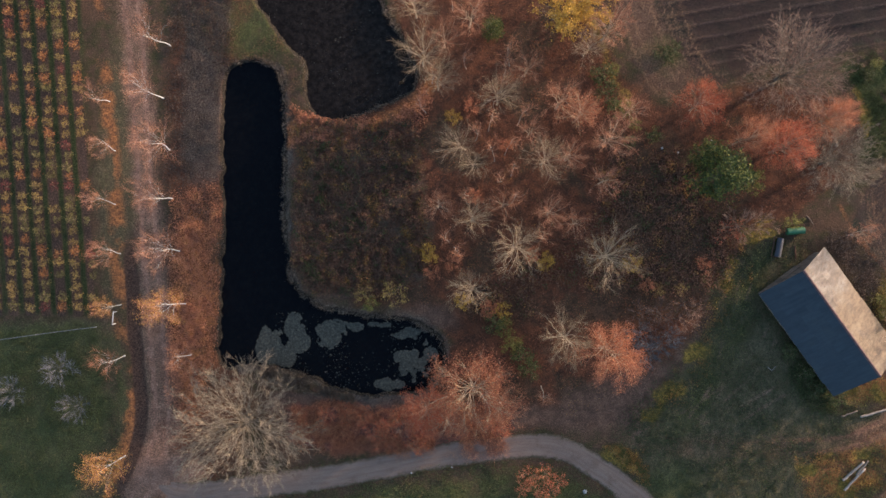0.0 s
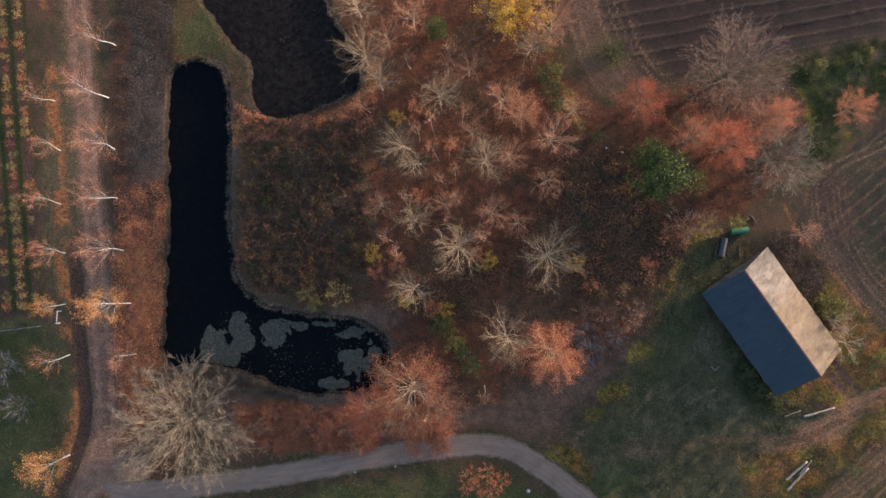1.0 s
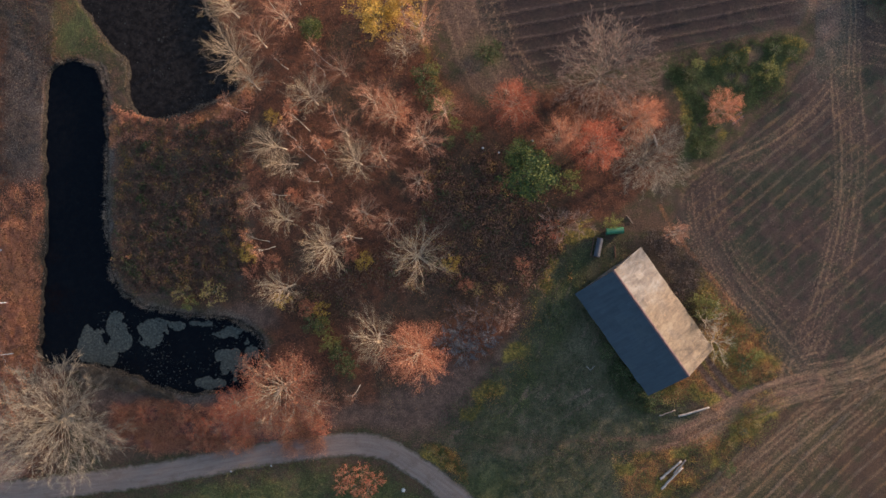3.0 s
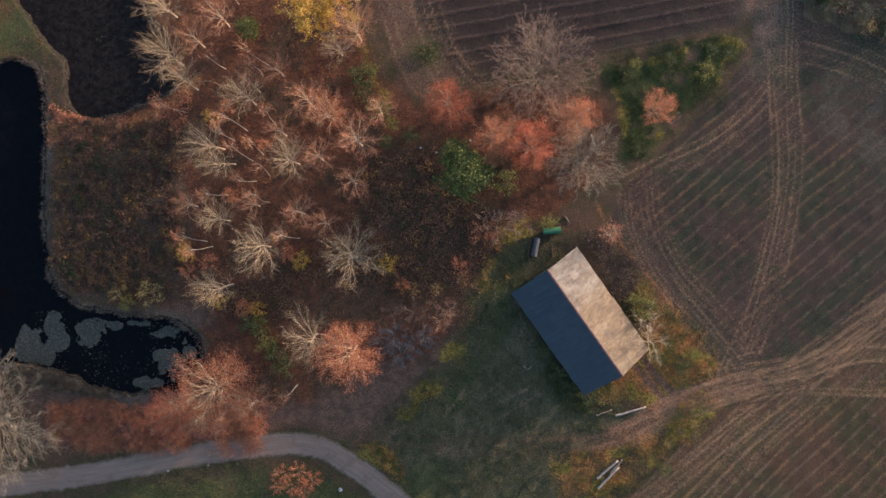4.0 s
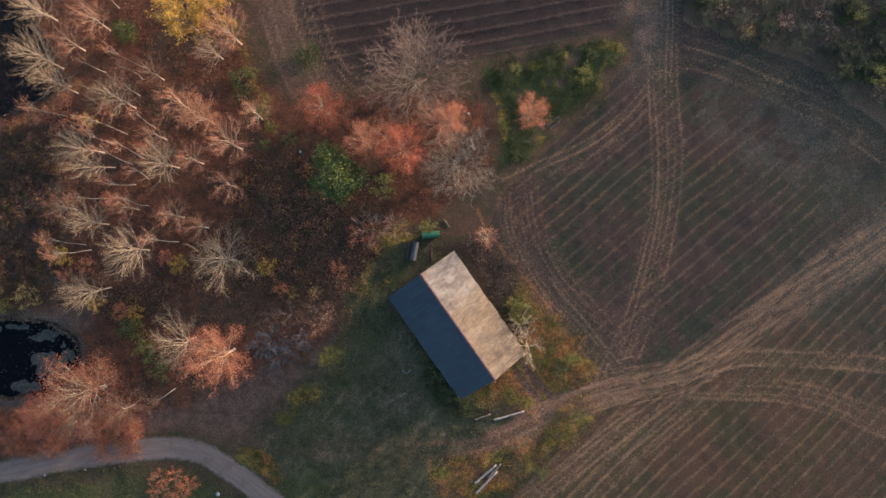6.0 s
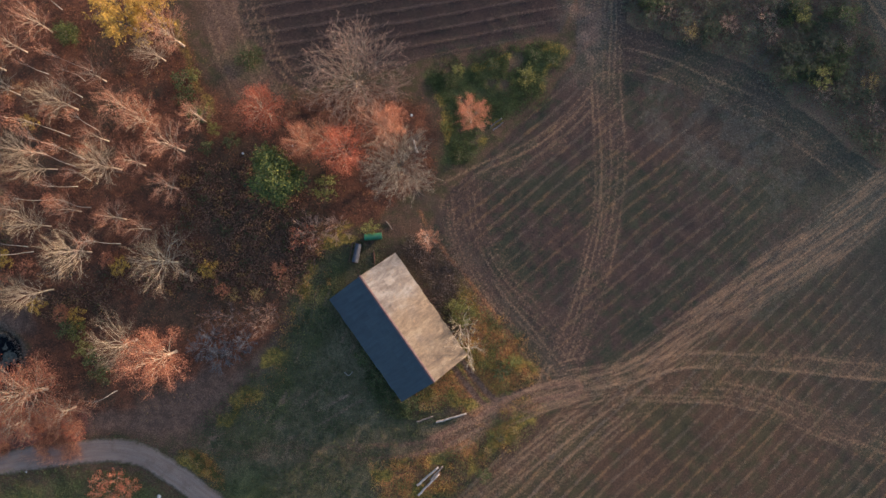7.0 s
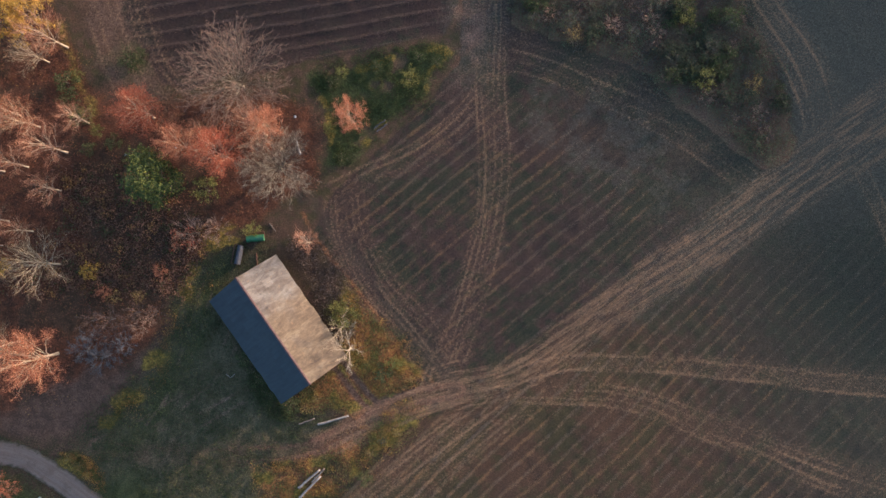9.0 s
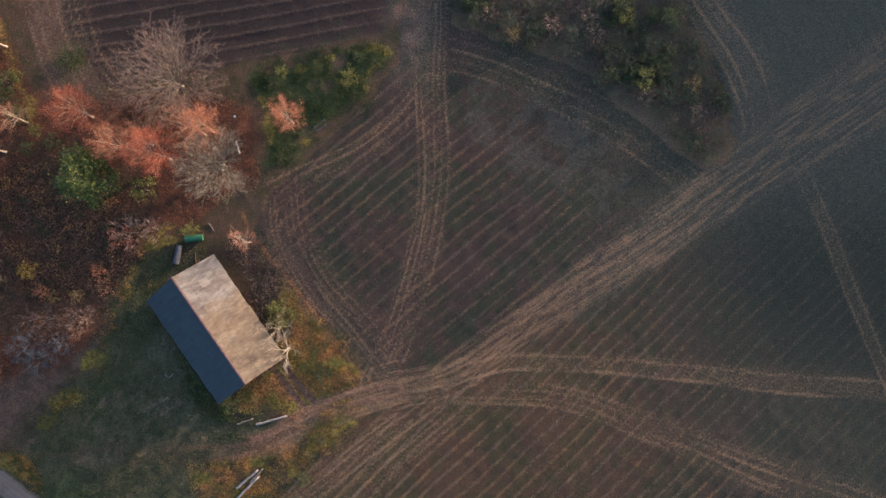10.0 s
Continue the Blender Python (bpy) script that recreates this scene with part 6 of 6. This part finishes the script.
strew("hedge_weeds", "green weeds and nettles in the field hedge", "undergrowth", HEDGE_LEAF, 22000, HEDGE, 0.07, 0.16, 271, lambda x, y: fbm(x, y, 3.5, 77) > 0.40)
strew("dry_reeds", "dry grey-brown reeds along the ponds", "reeds", REED, 20000, np.array([(-38, 36), (-19, 36), (-18, 20), (-23, 18), (-21, -4), (-10, -6.5), (0, -8), (2, -16), (-6, -21), (-24, -17.5), (-33, -15), (-33, 10), (-38, 12)]), 0.06, 0.35, 281,
      lambda x, y: (field_at("reed", x, y) > 0.4) & (np.maximum(inside(x, y, POND), inside(x, y, DARK_POND)) < 0.25), 0.1)
strew("heath_weeds", "low brown and olive weeds on the pond's west bank", "undergrowth", HEATH, 22000, np.array([(-40.5, 40), (-31.5, 40), (-31.3, 5), (-39, 4)]), 0.07, 0.25, 287, dry)
strew("heath_weeds", "olive and rusty weeds between the two ponds", "undergrowth", BRAMBLE, 12000, np.array([(-33, 29), (-24, 33), (-23, 25), (-20, 20), (-23, 19), (-24, 29), (-33, 27.5), (-38, 38), (-29, 40)]), 0.07, 0.25, 289, dry)
strew("green_weeds", "fresh green and yellow grass along the lawn's rim", "undergrowth", LIME_LEAF, 4500, np.array([(30, -22), (36, -14.5), (40.5, -6), (43.5, 4), (47, 4), (46, -1), (43.5, -8), (40.5, -14), (36, -22)]), 0.06, 0.2, 282)
strew("green_weeds", "green weeds in the barn's shade", "undergrowth", GREEN_LEAF, 5000, np.array([(49, -13), (53, -20.5), (58, -20), (55, -17), (51, -12)]), 0.08, 0.5, 286)
strew("golden_weeds", "yellow and green tall grass along the lawn's edge", "undergrowth", GOLD_WEED, 9000, np.array([(29, -19), (35.5, -11), (39.5, -1), (44, 3), (43, -1), (39, -8), (35, -15), (31, -20.5)]), 0.07, 0.3, 283)
strew("golden_weeds", "ochre and green weeds beside the gravel road's bend", "undergrowth", GOLD_WEED, 3600, np.array([(22.8, -25.6), (25.5, -25.4), (29.0, -28.2), (29.6, -31.0), (27.2, -30.0), (24.6, -27.8)]), 0.07, 0.35, 285)
strew("grass_tufts", "rough green and dry grass tufts round the barn", "grass", GRASS, 22000, LAWN, 0.09, 0.15, 291)
strew("grass_tufts", "rough meadow grass tufts by the dirt track", "grass", GRASS, 11000, np.array([(-66, -11), (-47, -11), (-45.5, -20), (-45.5, -36), (-66, -36)]), 0.09, 0.15, 295)
strew("roadside_weeds", "green and golden weeds south of the road", "undergrowth", GRASS, 14000, np.array([(-24, -34), (-10, -31), (8, -28.5), (17, -28.5), (24, -32), (26, -38), (-24, -38)]), 0.07, 0.3, 297)
strew("bramble_thicket", "dark weeds and brambles behind the barn", "undergrowth", HEATH, 6000, np.array([(55, 6), (58.5, 5.5), (65, -2.5), (66, -9), (62, -9), (57.5, -1.5), (54, 3)]), 0.08, 0.5, 299)
strew("loose_straw", "pale straw lying along the wheel tracks", "straw", STRAW, 14000, np.array([(58, 42), (152, 42), (152, -36), (58, -36)]), 0.035, 0.02, 301, lambda x, y: field_at("straw", x, y) > 0.45, 0.8, 0.02)


def blades(name, label, category, material, count, area, tall, width, seed, where, lean=0.35):
    """Very many thin upright stalks."""
    r = np.random.RandomState(seed)
    lo, hi = np.min(area, 0), np.max(area, 0)
    x, y = r.uniform(lo[0], hi[0], count * 12), r.uniform(lo[1], hi[1], count * 12)
    ok = where(x, y, r)
    x, y = x[ok][:count], y[ok][:count]
    n = len(x)
    p = np.stack([x, y, height_at(x, y) - 0.02], 1)
    turn = r.uniform(0, math.pi, n)
    side = np.stack([np.cos(turn), np.sin(turn), np.zeros(n)], 1) * (width * r.uniform(0.6, 1.4, (n, 1)))
    top = p + np.stack([r.normal(0, lean, n), r.normal(0, lean, n), np.ones(n)], 1) * (tall * r.uniform(0.5, 1.3, (n, 1)))
    v = np.stack([p - side, p + side, top], 1).reshape(-1, 3)
    return tagged(mesh_object(name, v.tolist(), np.arange(3 * n).reshape(-1, 3).tolist(), material), label, category, kind="stuff")


blades("stubble", "standing straw stubble in rows across the fields", "stubble", STRAW, 60000, ((26, -37), (152, 46)), 0.12, 0.02, 501, lambda x, y, r: field_at("row", x, y) > r.uniform(0.2, 0.9, len(x)))
blades("stubble", "flattened straw standing up along the wheel tracks", "stubble", STRAW, 60000, ((56, -37), (152, 44)), 0.08, 0.016, 503, lambda x, y, r: field_at("straw", x, y) > r.uniform(0.25, 1.0, len(x)), 0.8)
blades("red_undergrowth", "red-brown bare shoots on the bank above the road", "undergrowth", RED_TWIG, 34000, ((-22, -28), (11, -18)), 0.7, 0.014, 511, lambda x, y, r: (field_at("redbank", x, y) > r.uniform(0.2, 0.9, len(x))) & (fbm(x, y, 2.0, 513) > 0.42), 0.6)
blades("lawn_grass", "tufted green and straw-coloured grass round the barn", "grass", GRASS, 36000, ((22, -37), (64, 6)), 0.16, 0.03, 515, lambda x, y, r: (field_at("lawn", x, y) > r.uniform(0.2, 0.9, len(x))) & (fbm(x, y, 1.2, 517, 3) > 0.47) & (field_at("dirt", x, y) < 0.5), 0.6)
blades("lawn_grass", "tufted meadow grass beside the dirt track", "grass", GRASS, 20000, ((-68, -37), (-43, -9)), 0.16, 0.03, 519, lambda x, y, r: (field_at("lawn", x, y) > r.uniform(0.2, 0.9, len(x))) & (fbm(x, y, 1.2, 521, 3) > 0.47), 0.6)
blades("verge_grass", "dry grass hanging over the gravel road's edges", "grass", GRASS, 9000, ((-38, -40), (40, -22)), 0.25, 0.03, 523, lambda x, y, r: np.abs(along(x, y, ROAD)[0] - 2.0) < r.normal(0, 0.3, len(x)), 0.7)
blades("dry_reeds", "grey dry reeds on the pond's south shore", "reeds", REED, 7000, ((-26, -21), (-10, -14)), 0.7, 0.03, 525, lambda x, y, r: (inside(x, y, np.array([(-26, -15), (-20, -16), (-14, -18.7), (-10, -19), (-12, -20.2), (-20, -18.4), (-26, -17)])) > 0) & (fbm(x, y, 1.5, 527) > 0.42), 0.5)
for shore, count in ((POND, 9000), (DARK_POND, 5000)):
    r = np.random.RandomState(count)
    rim = np.vstack([shore, shore[:1]])
    pick = r.uniform(0, len(shore), count * 3)
    i = pick.astype(int)
    spot = rim[i] + (rim[i + 1] - rim[i]) * (pick - i)[:, None] + r.normal(0, 0.35, (count * 3, 2))
    spot = spot[(height_at(spot[:, 0], spot[:, 1]) > WATER + 0.1) & (fbm(spot[:, 0], spot[:, 1], 2.0, 507) > r.uniform(0.3, 0.6, count * 3))][:count]
    n = len(spot)
    foot = np.column_stack([spot, height_at(spot[:, 0], spot[:, 1]) - 0.05])
    turn = r.uniform(0, math.pi, n)
    side = np.column_stack([np.cos(turn), np.sin(turn), np.zeros(n)]) * 0.022
    tip = foot + np.column_stack([r.normal(0, 0.55, n), r.normal(0, 0.55, n), np.ones(n)]) * r.uniform(0.2, 0.6, (n, 1))
    v = np.stack([foot - side, foot + side, tip], 1).reshape(-1, 3)
    tagged(mesh_object("shore_reeds", v.tolist(), np.arange(3 * n).reshape(-1, 3).tolist(), REED), "dry reeds and grass hanging over the pond's edge", "reeds", kind="stuff")


# ---- floating leaves on the pond ----
LILY = foliage("grey_green_lily_pads", (0.0, (0.036, 0.034, 0.024)), (0.6, (0.060, 0.055, 0.039)), (1.0, (0.105, 0.088, 0.062)), thin=0.05)


def lily_pads():
    r = np.random.RandomState(77)
    verts, faces = [], []
    mats = [((-24.7, -12.3), 2.1, 3.2), ((-23.2, -13.8), 2.2, 1.9), ((-21.3, -10.2), 1.5, 2.9), ((-20.6, -11.6), 1.6, 1.6), ((-16.6, -10.6), 2.0, 2.0), ((-15.4, -9.4), 2.2, 1.5), ((-12.9, -9.3), 1.5, 0.7),
            ((-4.4, -15.2), 2.6, 2.2), ((-2.4, -13.0), 2.0, 2.9), ((-7.2, -17.4), 2.6, 1.0), ((-4.4, -10.2), 3.6, 1.0), ((-5.4, -13.8), 2.2, 1.2), ((-8.5, -8.9), 2.4, 0.5)]
    for (cx, cy), ax, ay in mats:
        n = int(ax * ay * 420)
        t, d = r.uniform(0, 6.283, n), np.sqrt(r.uniform(0, 1, n))
        x, y = cx + ax * d * np.cos(t), cy + ay * d * np.sin(t)
        ragged = fbm(x, y, 1.6, 401, 4)
        near_shore = cx > -9
        ok = (ragged > (0.36 if near_shore else 0.24) + 0.24 * d ** 3) & (inside(x, y, POND) > 0.1)
        for px, py in zip(x[ok], y[ok]):
            disc(verts, faces, px, py, r.uniform(0.06, 0.15), r)
    x, y = r.uniform(-24, -0.5, 2600), r.uniform(-18.5, -7.5, 2600)
    ok = (inside(x, y, POND) > 0.2) & (fbm(x, y, 3.0, 405) + r.uniform(-0.2, 0.2, 2600) > 0.52)
    for px, py in zip(x[ok], y[ok]):
        disc(verts, faces, px, py, 0.02 + 0.09 * r.uniform(0, 1) ** 3, r)
    tagged(mesh_object("lily_pads", verts, faces, LILY), "grey-green lily pads floating in ragged mats on the pond", "water plants", kind="stuff")
    verts, faces = [], []
    for _ in range(500):
        x, y = r.uniform(-28, -5), r.uniform(20, 42)
        if inside(np.array([x]), np.array([y]), DARK_POND)[0] > 0.4 and fbm(np.array([x]), np.array([y]), 3, 411)[0] > 0.42:
            disc(verts, faces, x, y, 0.02 + 0.07 * r.uniform(0, 1) ** 3, r)
    tagged(mesh_object("floating_leaves", verts, faces, LILY), "fallen leaves floating on the dark pond", "leaf litter", kind="stuff")


def disc(verts, faces, x, y, size, r):
    base, turn = len(verts), r.uniform(0, 6.283)
    z = WATER + 0.008 + r.uniform(0, 0.012)
    verts += [(x + size * math.cos(turn + k * 0.898), y + size * math.sin(turn + k * 0.898), z) for k in range(7)]
    faces.append(tuple(range(base, base + 7)))


lily_pads()


# ---- farm gear and timber ----
GREEN_PAINT = speckled("faded_green_paint", (0.035, 0.13, 0.05), (0.05, 0.17, 0.07), 2.0, rough=0.55, bump=0.1, c=(0.10, 0.10, 0.05), gloss=0.5)
GREY_STEEL = speckled("dull_grey_steel", (0.05, 0.05, 0.058), (0.085, 0.082, 0.088), 2.0, rough=0.6, bump=0.2, c=(0.07, 0.045, 0.035), gloss=0.4)
RUST = speckled("rusty_iron", (0.10, 0.045, 0.03), (0.17, 0.08, 0.05), 4.0, rough=0.9)
LOG_BARK = speckled("peeled_log", (0.27, 0.215, 0.17), (0.42, 0.345, 0.28), 2.0, bump=0.5, c=(0.26, 0.19, 0.14))
STONE = speckled("pale_stone", (0.32, 0.30, 0.28), (0.46, 0.44, 0.41), 5.0, bump=0.5)


def tube(bm, a, b, r, sides=20, r2=None):
    a, b = Vector(a), Vector(b)
    m = Matrix.Translation((a + b) / 2) @ (b - a).to_track_quat("Z", "Y").to_matrix().to_4x4()
    bmesh.ops.create_cone(bm, cap_ends=True, segments=sides, radius1=r, radius2=r if r2 is None else r2, depth=(b - a).length, matrix=m)
    return bm


def roller(x, y, turn, paint, label, length, radius):
    ob = new("field_roller")
    ob.matrix_world = pose(x, y, float(height_at(x, y)), 0, 0, turn)
    tagged(ob, label, "field roller", "field rollers")
    bm = tube(bmesh.new(), (-length / 2, 0, radius), (length / 2, 0, radius), radius, 28)
    bmesh.ops.bevel(bm, geom=[e for e in bm.edges if len(e.link_faces) == 2 and e.calc_face_angle(0) > 1], offset=0.03, segments=2, affect="EDGES")
    part("drum", bm, paint, ob)
    for s in (-1, 1):
        bm = bmesh.new()
        box(bm, s * (length / 2 + 0.05) - 0.04, s * (length / 2 + 0.05) + 0.04, -0.06, radius + 0.35, radius - 0.06, radius + 0.06, 0.01)
        arm = part("side_arm", bm, RUST, ob, "rusty side arm")
        part("axle", tube(bmesh.new(), (s * length / 2 - 0.02, 0, radius), (s * (length / 2 + 0.13), 0, radius), 0.05, 12), RUST, arm)
    bm = bmesh.new()
    box(bm, -length / 2 - 0.09, length / 2 + 0.09, radius + 0.35, radius + 0.45, radius - 0.05, radius + 0.05, 0.01)
    part("cross_bar", bm, RUST, ob, "rusty cross bar")
    return ob


roller(49.9, 5.4, 6, GREEN_PAINT, "green painted field roller standing on the grass", 2.5, 0.48)
roller(47.6, 3.0, 80, GREY_STEEL, "dull grey steel field roller standing on the grass", 2.7, 0.45)


def log(name, x0, y0, x1, y1, r, label, category="log", material=LOG_BARK, lift=0.0):
    ob = new(name)
    ob.matrix_world = pose(x0, y0, float(min(height_at(x0, y0), height_at(x1, y1))) + r + 0.03 + lift)
    tagged(ob, label, category, "felled logs")
    r_ = random.Random(int(x0 * 10))
    wood = Wood()
    d = Vector((x1 - x0, y1 - y0, 0))
    n = 8
    pts = [d * (k / n) + Vector((r_.gauss(0, 0.03), r_.gauss(0, 0.03), 0)) for k in range(n + 1)]
    wood.limb(pts, [r * (1.05 - 0.25 * k / n) * r_.uniform(0.94, 1.06) for k in range(n + 1)], 12)
    stem = mesh_object("stem", wood.v, wood.f, material, ob, smooth_faces=True)
    u = d.normalized()
    for p, sgn in ((Vector((0, 0, 0)), -1), (d, 1)):
        part("cut_end", tube(bmesh.new(), p, p + u * sgn * 0.012, r * (0.95 if sgn < 0 else 0.74), 12), STONE, stem, "pale sawn end")
    return ob


log("felled_log", 56.85, -29.75, 59.85, -27.15, 0.17, "long pale birch log lying on rough grass")
log("felled_log", 57.05, -31.15, 59.95, -28.05, 0.16, "short pale birch log lying beside a long one")
log("felled_log", 58.75, -28.9, 60.45, -27.0, 0.15, "dark weathered log lying against pale logs", material=WOOD_BOARD)
log("felled_log", 59.4, -20.8, 63.7, -19.5, 0.15, "single pale log lying by the barn's weeds")
log("felled_log", 56.7, -20.8, 58.9, -20.0, 0.10, "thin grey pole lying by the barn's weeds", material=WOOD_BOARD)
log("broken_branch", 46.2, -14.0, 46.8, -14.5, 0.05, "white barkless branch lying on the lawn", "branch")
log("broken_branch", 46.8, -14.5, 47.4, -13.9, 0.05, "white forked branch lying on the lawn", "branch", lift=0.0)
log("grey_plank", 66.4, 21.6, 68.0, 22.8, 0.10, "grey weathered timber lying in the hedge", "timber", DARK_STEM)
log("grey_plank", 66.8, 21.1, 68.2, 22.2, 0.10, "grey weathered timber lying in the hedge", "timber", DARK_STEM)
log("rusty_beam", 50.0, 3.4, 50.15, 1.4, 0.07, "rusty iron beam lying in the grass by the rollers", "beam", RUST)
log("old_pole", 51.7, 7.6, 52.6, 6.5, 0.06, "dark old pole lying in the weeds", "pole", WOOD_BOARD)
log("fallen_trunk", 55.9, 17.6, 55.4, 19.4, 0.16, "pale broken trunk lying by the bare oak", "log")


def boulder(x, y, size, seed):
    bm = bmesh.new()
    bmesh.ops.create_icosphere(bm, subdivisions=3, radius=size)
    for v in bm.verts:
        v.co *= 1 + 0.25 * noise.noise(v.co * 2.2 / size + Vector((seed, 0, 0)))
        v.co.z *= 0.6
    mesh = bpy.data.meshes.new("boulder")
    bm.to_mesh(mesh)
    bm.free()
    mesh.materials.append(STONE)
    ob = new("boulder", mesh)
    ob.location = (x, y, float(height_at(x, y)) + size * 0.3)
    tagged(ob, "pale rounded fieldstone lying in the grass", "stone", "fieldstones")


for k, (x, y, s) in enumerate(((20.4, -32.0, 0.28), (-4.2, -29.8, 0.12), (1.5, -28.9, 0.12), (30.9, 17.0, 0.16), (33.2, 16.4, 0.14), (38.0, 18.2, 0.15), (55.0, 23.0, 0.18))):
    boulder(x, y, s, k * 3.1)


def fence():
    ob = new("wire_fence")
    tagged(ob, "low pole fence with grey posts across the meadow", "fence")
    line = resample(np.array([(-66.0, -12.4), (-55.1, -10.7), (-46.7, -9.5)]), 2.8)
    for x, y in line:
        z = float(height_at(x, y))
        part("post", tube(bmesh.new(), (x, y, z - 0.3), (x, y, z + 1.15), 0.06, 8, 0.05), GREY_BARK, ob)
    for h in (0.55, 1.0):
        for (x0, y0), (x1, y1) in zip(line, line[1:]):
            part("rail", tube(bmesh.new(), (x0, y0, float(height_at(x0, y0)) + h), (x1, y1, float(height_at(x1, y1)) + h), 0.04, 6), GREY_BARK, ob)
    gate = new("barrier_pole")
    tagged(gate, "white barrier pole standing at the fence's end", "barrier")
    z = float(height_at(-46.7, -9.4))
    part("post", tube(bmesh.new(), (-46.7, -9.4, z - 0.3), (-46.7, -9.4, z + 1.1), 0.08, 10), BIRCH_BARK, gate)
    part("pole", tube(bmesh.new(), (-46.7, -9.5, z + 1.0), (-46.6, -7.6, z + 1.05), 0.06, 10), BIRCH_BARK, gate)
    part("rest", tube(bmesh.new(), (-46.6, -7.7, z - 0.3), (-46.6, -7.7, z + 0.99), 0.05, 8), BIRCH_BARK, gate)


fence()

for root, _, _ in TEMPLATES.values():
    for ob in (*root.children_recursive, root):
        bpy.data.objects.remove(ob)
